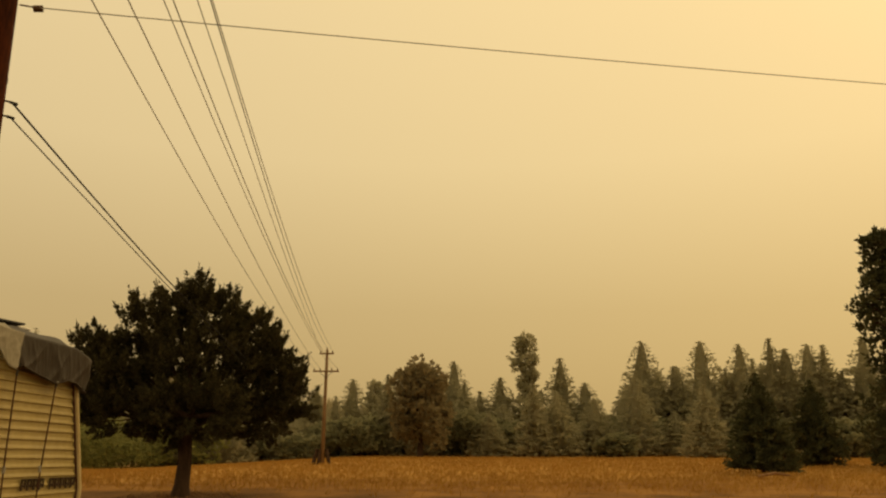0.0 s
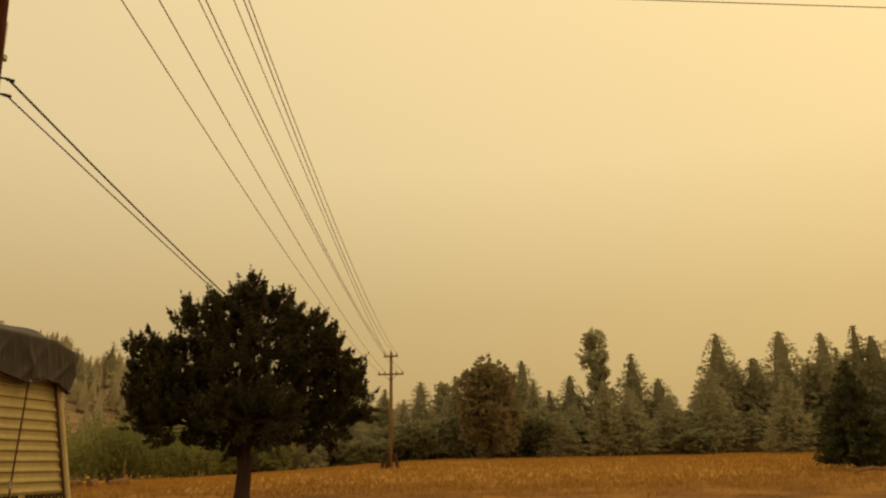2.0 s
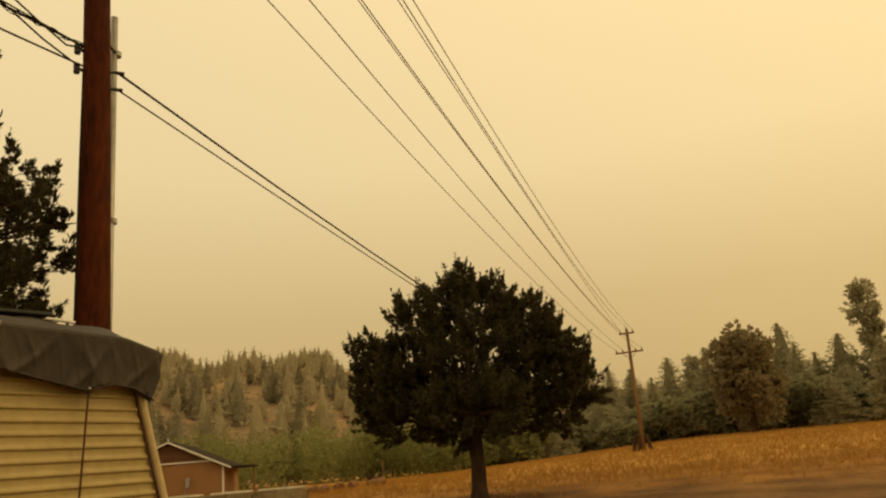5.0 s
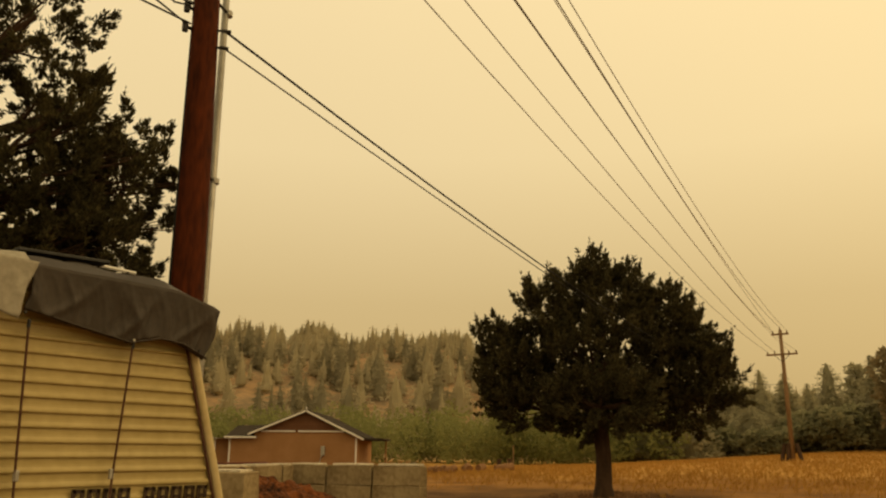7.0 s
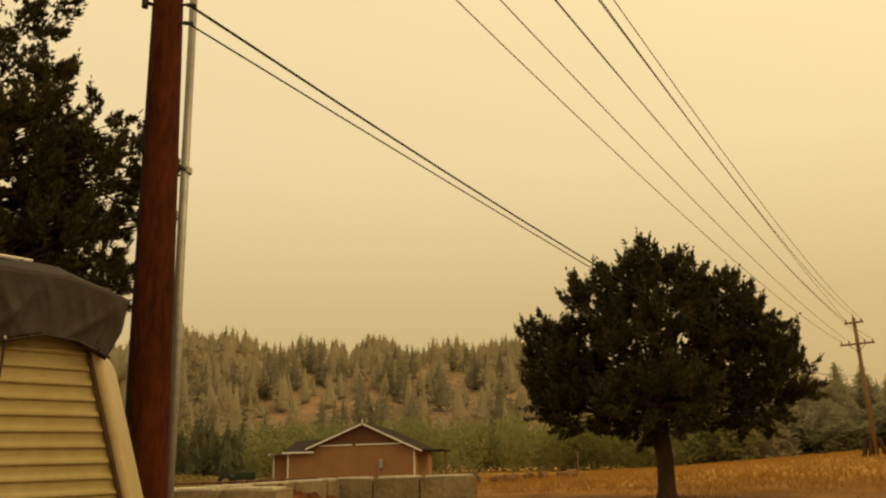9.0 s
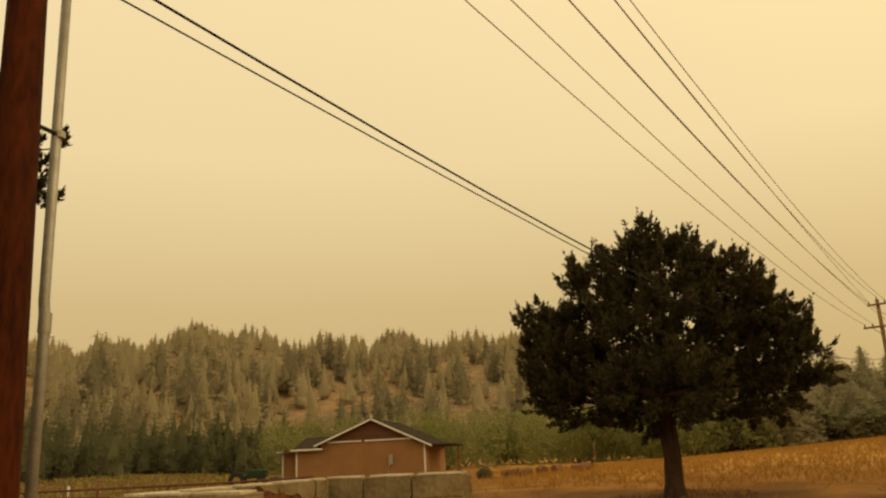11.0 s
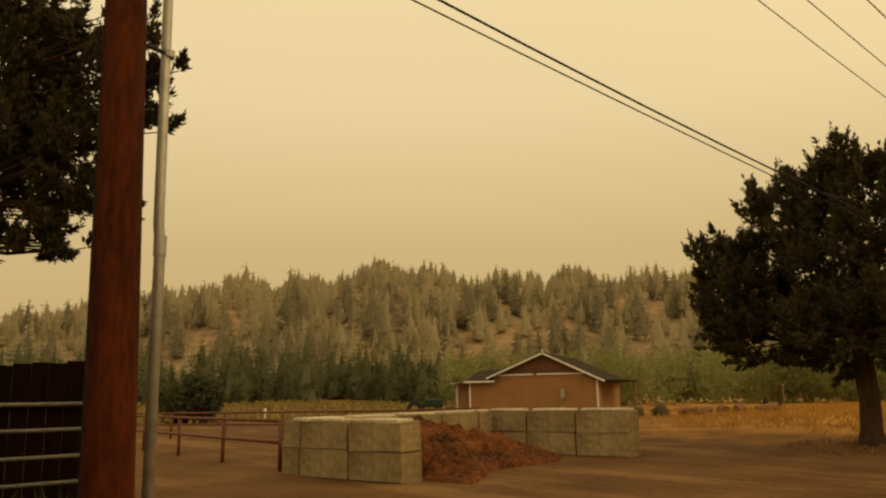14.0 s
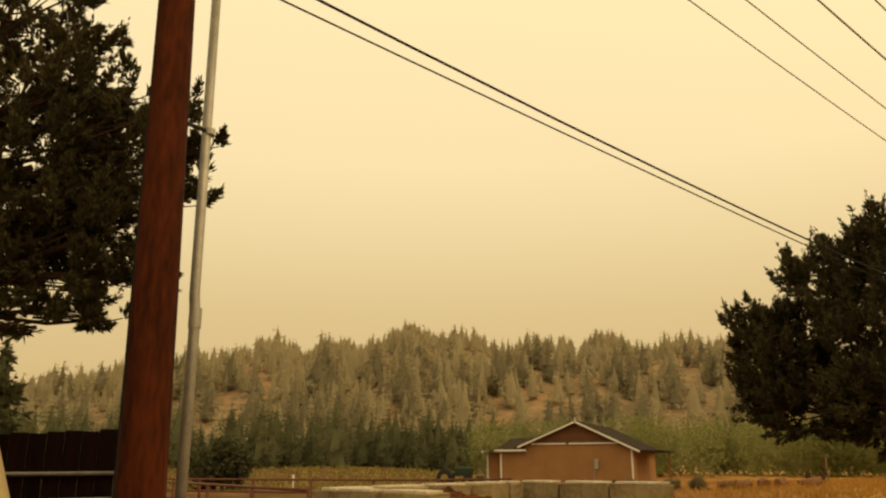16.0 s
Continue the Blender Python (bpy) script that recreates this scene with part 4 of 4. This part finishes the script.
tagged(foliage("weeds", [sprays(rng, Pw, np.tile((0, 0, 1.0), (1100, 1)), 0.62, 0.03, 8, 0.45), sprays(rng, Pw + np.array((0, 0, 0.38)), np.tile((0, 0, 1.0), (1100, 1)), 0.2, 0.05, 5, 0.9)], M_WEED), "tangled dark green weeds at the foot of the gate", "weeds", kind="stuff")


# ---- the tan house ----
HX, HY, HZ = -37.08, 43.95, 0.30
house = thing("house", "single-storey tan house with brown gable and white trim", "house", HX, HY, HZ, 35.5)


def slab(name, poly_xz, y0, y1, mat, parent, label=""):
    """A prism from an outline in x and z, from depth y0 to y1."""
    bm = B()
    f = [bm.verts.new((x, y0, z)) for x, z in poly_xz]
    g = [bm.verts.new((x, y1, z)) for x, z in poly_xz]
    bm.faces.new(f)
    bm.faces.new(g[::-1])
    for i in range(len(f)):
        j = (i + 1) % len(f)
        bm.faces.new((f[j], f[i], g[i], g[j]))
    bmesh.ops.recalc_face_normals(bm, faces=bm.faces)
    return part(name, bm, mat, parent, label)


slab("wall", [(0, -0.4), (0, 2.3), (-1.2, 2.62), (-6.9, 2.62), (-6.9, 2.25), (-8.57, 2.25), (-8.57, -0.4)], 0.0, 10.0, M_HOUSE, house, "tan stucco wall")
slab("wall", [(-8.57, -0.4), (-8.57, 2.2), (-10.0, 2.2), (-10.0, -0.4)], 1.5, 9.0, M_HOUSE, house, "tan stucco wall")
gab = slab("gable", [(-0.35, 2.34), (-3.43, 3.88), (-6.8, 2.66), (-6.8, 2.6), (-1.0, 2.6)], -0.03, 0.4, M_GABLE, house, "dark brown lap-sided gable")
for i in range(9):
    z = 2.72 + i * 0.128
    x1 = -0.35 - (z - 2.34) / 1.54 * 3.08 - 0.2
    x0 = -6.8 + (z - 2.66) / 1.22 * 3.37 + 0.3
    if x1 - x0 > 0.4:
        part("lap_board", box(B(), (x0 + x1) / 2, -0.045, z, x1 - x0, 0.03, 0.105, 0.006), M_GABLE, gab)
for xa, xb in ((-6.45, -4.15), (-3.95, -0.9)):
    part("fascia_band", box(B(), (xa + xb) / 2, -0.07, 2.64, xb - xa, 0.06, 0.10, 0.01), M_WHITE, house, "white band under the gable")


def roof_plane(x0, z0, x1, z1, th=0.13):
    d = Vector((x1 - x0, z1 - z0)).normalized()
    nx, nz = -d.y * th, d.x * th
    if nz < 0:
        nx, nz = -nx, -nz
    return [(x0, z0), (x1, z1), (x1 + nx, z1 + nz), (x0 + nx, z0 + nz)]


r1 = slab("roof", roof_plane(0.45, 2.12, -3.43, 3.94), -0.4, 11, M_SHINGLE, house, "dark brown shingle roof")
r2 = slab("roof", roof_plane(-7.2, 2.44, -3.43, 3.94), -0.4, 11, M_SHINGLE, house, "dark brown shingle roof")
for r, (xa, za, xb, zb) in ((r1, (0.47, 2.06, -3.43, 3.91)), (r2, (-7.22, 2.38, -3.43, 3.91))):
    slab("bargeboard", roof_plane(xa, za, xb, zb, 0.12), -0.46, -0.405, M_WHITE, r, "white bargeboard")
bm = B()
vs = [(-6.7, -0.4, 2.24), (-8.8, -0.4, 2.24), (-10.3, 1.1, 2.18), (-10.3, 9.0, 2.4), (-9.4, 5.0, 3.15), (-4.4, 5.0, 3.3), (-6.7, 0.9, 2.55)]
q = [bm.verts.new(v) for v in vs]
bm.faces.new((q[0], q[1], q[4], q[5], q[6]))
bm.faces.new((q[1], q[2], q[3], q[4]))
bmesh.ops.solidify(bm, geom=bm.faces[:], thickness=-0.1)
r3 = part("roof", bm, M_SHINGLE, house, "dark brown shingle roof")
part("fascia", box(B(), -7.75, -0.43, 2.24, 2.15, 0.05, 0.12, 0.01), M_WHITE, r3)
part("fascia", box(B(), -9.5, 1.06, 2.18, 1.5, 0.05, 0.11, 0.01), M_WHITE, r3)
for x, y in ((-0.05, -0.02), (-8.52, -0.02), (-9.95, 1.48)):
    part("corner_board", box(B(), x, y, 0.92, 0.11, 0.05, 2.6, 0.01), M_WHITE, house, "white corner board")
meter = part("meter_box", box(B(), -2.25, -0.08, 1.38, 0.26, 0.16, 0.6, 0.02), M_STEEL, house, "grey electric meter box")
part("meter_pipe", tube(B(), [(-2.42, -0.06, 0.3), (-2.42, -0.06, 0.8), (-2.3, -0.06, 1.1)], 0.03, 6), M_STEEL, meter)
for x in (-7.9, -5.6, -3.2, -1.2):
    part("foundation_vent", box(B(), x, -0.03, 0.36, 0.26, 0.05, 0.13, 0.01), M_IRON, house)
part("porch_roof", box(B(), 1.0, 4.0, 2.16, 1.5, 6.0, 0.12, 0.02), M_SHINGLE, house, "dark porch roof")
for y in (6.8,):
    part("porch_post", box(B(), 1.4, y, 1.0, 0.12, 0.12, 2.2, 0.01), M_HOUSE, house)
part("roof_finial", tube(B(), [(-3.43, -0.3, 4.0), (-3.43, -0.3, 4.25)], 0.04, 6), M_WHITE, house)

# ---- tractor, shrub and small things in the yard ----
tractor = thing("tractor", "dark green farm tractor parked in the yard", "tractor", -53.3, 41.2, gz(-53.3, 41.2), 50)
part("bonnet", box(B(), 0.9, 0, 1.05, 1.4, 0.65, 0.6, 0.08), M_TRACTOR, tractor)
part("seat_deck", box(B(), -0.4, 0, 0.85, 1.2, 0.9, 0.35, 0.06), M_TRACTOR, tractor)
part("roll_bar", tube(B(), [(-0.8, -0.45, 0.9), (-0.8, -0.45, 1.9), (-0.8, 0.45, 1.9), (-0.8, 0.45, 0.9)], 0.04, 6), M_IRON, tractor)
part("loader_bucket", box(B(), 2.2, 0, 0.5, 0.6, 1.5, 0.5, 0.05), M_TRACTOR, tractor)
for x, r, w in ((-0.5, 0.62, 0.62), (1.2, 0.4, 0.5)):
    for s in (-1, 1):
        wh = part("wheel", tube(B(), [(x, s * w - 0.15, r), (x, s * w - 0.1, r), (x, s * w + 0.1, r), (x, s * w + 0.15, r)], [r * 0.85, r, r, r * 0.85], 18), M_RUBBER, tractor)
        part("rim", tube(B(), [(x, s * w - 0.17, r), (x, s * w + 0.17, r)], r * 0.45, 14), M_YELLOWWEED, wh)
round_tree("yard_shrub", "rounded dark green shrub on the lawn", 41, 3.6, 2.35, M_PINE, -58.6, 24.9, gz(-58.6, 24.9) - 0.2, 0.35, 5, 55, 0.0)
# these shrubs reuse the cottonwood's haze-lightened leaf colour
for i, (x, y) in enumerate(((-34.6, 44.4), (-33.6, 45.6), (-36.0, 42.6))):
    tagged(round_tree("low_shrub", "low haze-paled shrub growing beside the tan house", 90 + i, 0.8, 0.6, M_POPLAR, x, y, gz(x, y) - 0.1, 0.16, 4, 16, 0.0), "", "shrub", "house shrubs")
post = thing("yard_hydrant", "small pale upright yard hydrant in the grass", "hydrant", -57, 29.85, gz(-57, 29.85))
part("pipe", tube(B(), [(0, 0, -0.1), (0, 0, 0.75)], 0.06, 8), M_WHITE, post)
part("head", tube(B(), [(0, 0, 0.7), (0, 0, 0.95)], [0.12, 0.08], 10), M_WHITE, post)
for x, y in ((-34.4, 57.5), (-33.7, 58.0)):
    p = part("short_post", tube(B(), [(x, y, gz(x, y) - 0.2), (x, y, gz(x, y) + 0.85)], [0.2, 0.18], 10), M_BARK)
    tagged(p, "short dark weathered wooden post in the field", "post", "field posts")
p = part("marker_pole", tube(B(), [(-35.2, 61.0, gz(-35.2, 61) - 0.2), (-35.2, 61.0, gz(-35.2, 61) + 1.9)], 0.05, 6), M_FARPOLE)
tagged(p, "thin brown marker pole in the dry field", "pole")
p = part("fallen_branch", tube(B(), [(13.2, 43.0, gz(13.2, 43) + 0.12), (14.2, 43.2, gz(14.2, 43.2) + 0.3), (15.0, 43.0, gz(15, 43) + 0.16)], [0.1, 0.08, 0.04], 7), M_LOG)
tagged(p, "pale dry branch lying at the young pine's foot", "branch")
rng = np.random.default_rng(8)
for i in range(12):
    x, y = -33.5 + i * 0.45 + rng.normal(0, 0.3), 46.3 + i * 0.25 + rng.normal(0, 0.5)
    a, l = rng.uniform(0, 3.14), rng.uniform(0.3, 0.7)
    z = gz(x, y) + 0.24
    p = part("cut_log", tube(B(), [(x, y, z), (x + math.cos(a) * l, y + math.sin(a) * l, z + rng.uniform(0, 0.15))], rng.uniform(0.2, 0.32), 9), M_LOG)
    tagged(p, "short cut log lying in dry grass", "log", "cut logs")

# ---- nearer field trees on the open side ----
conifer("young_pine", "bushy dark green young pine at the field's edge", 5, 6.0, 2.3, 0.25, M_PINE, 34, 14, 0.32, 6, 0.1, 0.25, 0.8, 15.4, 48.5, gz(15.4, 48.5))
conifer("ponderosa_pine", "tall ragged ponderosa pine with clumped boughs", 6, 15.9, 3.4, 1.0, M_PINE, 44, 7, 0.38, 7, clumpy=True, x=26.3, y=53.2, z=gz(26.3, 53.2))
conifer("young_pine", "dusky green pine beside a taller pine", 8, 6.5, 2.4, 0.2, M_PINE, 26, 11, 0.5, 5, 0.1, 0.25, 0.7, 24.0, 62.0, gz(24, 62))
conifer("young_pine", "dusky green pine beside a taller pine", 9, 5.4, 2.6, 0.2, M_PINE, 24, 11, 0.5, 5, 0.1, 0.25, 0.7, 29.5, 60.0, gz(29.5, 60))
conifer("young_pine", "small dark conifer standing beyond the gate", 10, 4.6, 1.2, 0.4, M_PINE, 24, 8, 0.32, 5, 0.2, 0.3, 0.9, -22.0, 8.6, gz(-22, 8.6))
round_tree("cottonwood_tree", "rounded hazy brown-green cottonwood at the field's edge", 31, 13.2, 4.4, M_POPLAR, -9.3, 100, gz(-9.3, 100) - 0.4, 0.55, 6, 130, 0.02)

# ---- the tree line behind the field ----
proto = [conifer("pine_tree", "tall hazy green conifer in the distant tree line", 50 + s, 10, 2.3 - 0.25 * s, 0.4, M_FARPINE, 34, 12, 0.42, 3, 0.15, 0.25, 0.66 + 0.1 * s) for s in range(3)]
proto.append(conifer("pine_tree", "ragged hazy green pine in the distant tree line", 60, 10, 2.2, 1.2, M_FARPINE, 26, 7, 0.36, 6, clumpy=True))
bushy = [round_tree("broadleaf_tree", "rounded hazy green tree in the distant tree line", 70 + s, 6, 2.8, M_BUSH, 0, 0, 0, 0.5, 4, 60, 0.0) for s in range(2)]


def plant(ob, x, y, h, width, first, h0=10.0):
    m = Matrix.LocRotScale((x, y, gz(x, y) - 0.3), Euler((0, 0, x * 1.7 + y)), (width, width, h / h0))
    if first:
        ob.matrix_basis = m
    else:
        copy_thing(ob, m)


used = set()
SKYLINE = [(-29.7, 118, 12.6, 0), (-23.5, 117, 9.8, 1), (-17.7, 118, 11.2, 3), (-6.0, 122, 12.4, 0), (-2.0, 119, 10.8, 1), (1.1, 119, 10.1, 0), (5.1, 119, 16.4, 3), (10.2, 119, 16.0, 1), (13.7, 118, 9.3, 0),
           (22.1, 117, 14.2, 0), (26.4, 116, 14.2, 1), (30.2, 115, 13.9, 0), (33.2, 114, 13.0, 2), (35.4, 114, 13.4, 0), (39.0, 112, 13.4, 2), (41.0, 112, 12.6, 0), (43.8, 111, 13.0, 0), (45.5, 110, 12.4, 2), (47.2, 109, 12.6, 1),
           (50, 108, 13.5, 0), (55, 106, 14, 2), (-33.5, 118, 10.5, 0), (-27.0, 120, 9.5, 2)]
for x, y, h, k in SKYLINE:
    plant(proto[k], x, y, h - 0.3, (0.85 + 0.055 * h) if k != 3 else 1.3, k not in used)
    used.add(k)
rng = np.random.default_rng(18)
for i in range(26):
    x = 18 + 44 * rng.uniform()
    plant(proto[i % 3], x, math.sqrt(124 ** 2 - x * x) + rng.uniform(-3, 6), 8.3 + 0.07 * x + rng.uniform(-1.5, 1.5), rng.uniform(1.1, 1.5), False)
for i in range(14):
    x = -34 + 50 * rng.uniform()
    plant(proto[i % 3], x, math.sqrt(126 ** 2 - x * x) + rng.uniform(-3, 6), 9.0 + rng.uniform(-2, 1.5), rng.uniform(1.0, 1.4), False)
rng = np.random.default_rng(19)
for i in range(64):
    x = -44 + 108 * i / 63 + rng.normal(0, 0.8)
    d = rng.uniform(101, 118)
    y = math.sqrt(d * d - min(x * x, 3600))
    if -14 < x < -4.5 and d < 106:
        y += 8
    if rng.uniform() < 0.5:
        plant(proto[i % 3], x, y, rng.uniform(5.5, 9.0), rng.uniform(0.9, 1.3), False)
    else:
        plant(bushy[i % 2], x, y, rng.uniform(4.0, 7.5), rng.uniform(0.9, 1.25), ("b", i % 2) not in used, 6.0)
        used.add(("b", i % 2))


# ---- woods on and below the hill ----
def wood(name, label, mat, spots, seed, blade=1.0, levels=7, per=5, n=2):
    rng = np.random.default_rng(seed)
    chunks = []
    protos = []
    for _ in range(10):
        r, low = 0.235 * rng.uniform(0.75, 1.3), rng.uniform(0.02, 0.12)
        V, F = conifer_arrays(rng, 1.0, r, low, levels, per, 0.075 * blade, n, 0.2, 0.35, rng.uniform(0.42, 0.72))
        # the dense heart of the crown and the foot of the trunk
        ring = [[(math.cos(k * 1.047) * q, math.sin(k * 1.047) * q, f + rng.uniform(-0.03, 0.03)) for k in range(6) for q in [q0 * rng.uniform(0.6, 1.25)]] for f, q0 in ((-0.08, 0.02), (low, 0.02), (low + 0.06, r * 0.55), (0.35, r * 0.5), (0.6, r * 0.3), (0.82, r * 0.12), (0.95, 0.003))]
        core = np.array(ring).reshape(-1, 3)
        cf = np.array([(a * 6 + k, a * 6 + (k + 1) % 6, (a + 1) * 6 + (k + 1) % 6, (a + 1) * 6 + k) for a in range(6) for k in range(6)])
        protos.append((np.concatenate([V, core]), np.concatenate([F, cf + len(V)])))
    for i, (x, y, h, w) in enumerate(spots):
        V, F = protos[i % 10]
        a = rng.uniform(0, 6.28)
        c, s = math.cos(a), math.sin(a)
        Q = np.stack([(V[:, 0] * c - V[:, 1] * s) * h * w + x, (V[:, 0] * s + V[:, 1] * c) * h * w + y, V[:, 2] * h + gz(x, y) - 0.08 * h], 1)
        chunks.append((Q, F))
    tagged(foliage(name, chunks, mat), label, "woodland", kind="stuff")


def polar(yaw, d):
    return -math.sin(radians(yaw)) * d, math.cos(radians(yaw)) * d


rng = np.random.default_rng(101)
spots = []
for i in range(1300):
    yaw, d = rng.uniform(4, 112), rng.uniform(250, 285)
    spots.append((*polar(yaw, d), rng.uniform(5.0, 8.6) + (1.2 if rng.uniform() < 0.08 else 0.0), rng.uniform(1.0, 1.7)))
for i in range(2700):
    yaw, d = rng.uniform(2, 112), 138 + 115 * rng.uniform() ** 0.9
    x, y = polar(yaw, d)
    if noise.noise(Vector((x * 0.022, y * 0.022, 3.3))) > rng.uniform(-0.10, 0.45) - 0.10 * (d - 138) / 115 + 0.16:
        continue
    spots.append((x, y, (rng.uniform(4.0, 9.0) + (3.5 if rng.uniform() < 0.12 else 0.0)) * (0.75 if d < 160 or d > 228 else 1.0), rng.uniform(0.95, 1.6)))
tall = []
for i in range(150):
    yaw, d = rng.uniform(16, 100), rng.uniform(148, 225)
    tall.append((*polar(yaw, d), rng.uniform(7.5, 12.5), rng.uniform(1.0, 1.5)))
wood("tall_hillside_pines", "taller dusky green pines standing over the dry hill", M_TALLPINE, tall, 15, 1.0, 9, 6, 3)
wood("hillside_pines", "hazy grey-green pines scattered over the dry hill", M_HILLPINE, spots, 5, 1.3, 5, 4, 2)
spots = []
for i in range(260):
    yaw, d = rng.uniform(52, 112), rng.uniform(100, 124)
    spots.append((*polar(yaw, d), rng.uniform(4.5, 8.6), rng.uniform(0.95, 1.4)))
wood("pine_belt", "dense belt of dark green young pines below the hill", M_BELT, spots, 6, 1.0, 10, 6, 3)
chunks = []
for i in range(95):
    yaw, d = rng.uniform(19, 52), rng.uniform(98, 118)
    x, y = polar(yaw, d)
    h, r = rng.uniform(4.5, 7.6), rng.uniform(2.2, 3.6)
    P, D = ball_points(rng, 260, (x, y, gz(x, y) + h * 0.48), (r, r, h * 0.52), 0.4)
    chunks.append(sprays(rng, P, D + np.array((0, 0, 0.4)), 0.30, 0.085, 7, 0.8))
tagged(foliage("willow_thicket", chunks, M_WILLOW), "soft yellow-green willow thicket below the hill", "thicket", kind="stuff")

# ---- dry grass ----
rng = np.random.default_rng(202)
n = 52000
gx = rng.uniform(-45, 48, n)
gy = 28 + 76 * rng.uniform(0, 1, n) ** 1.25
keep = (gy - 0.95 * np.minimum(gx + 20, 0) * -1 > 33 + rng.normal(0, 2.5, n)) & ~((gx < -33) & (gy < 56))
gx, gy = gx[keep], gy[keep]
P = np.stack([gx, gy, ground_z(gx, gy)], 1)
tagged(foliage("dry_grass", [sprays(rng, P, np.tile((0.15, 0.0, 1.0), (len(P), 1)), 0.26, 0.018, 3, 0.4)], M_GRASS), "golden dry grass standing over the field", "grass", kind="stuff")
n = 2600
yaw, d = rng.uniform(46, 92, n), rng.uniform(62, 99, n)
P = np.stack([-np.sin(np.radians(yaw)) * d, np.cos(np.radians(yaw)) * d, d * 0], 1)
P[:, 2] = ground_z(P[:, 0], P[:, 1])
tagged(foliage("yellow_weeds", [sprays(rng, P, np.tile((0.0, 0.0, 1.0), (n, 1)), 0.36, 0.07, 6, 0.7)], M_YELLOWWEED), "yellow-green weeds along the foot of the woods", "weeds", kind="stuff")
n = 900
a, d = rng.uniform(0, 6.28, n), 2.2 * rng.uniform(0.1, 1, n)
P = np.stack([JUN[0] + np.cos(a) * d, JUN[1] + np.sin(a) * d, a * 0], 1)
P[:, 2] = ground_z(P[:, 0], P[:, 1])
tagged(foliage("needle_litter", [sprays(rng, P, np.tile((0.8, 0.3, 0.06), (n, 1)), 0.10, 0.012, 5, 0.6)], M_LOG), "dark needle litter lying round the juniper's foot", "litter", kind="stuff")
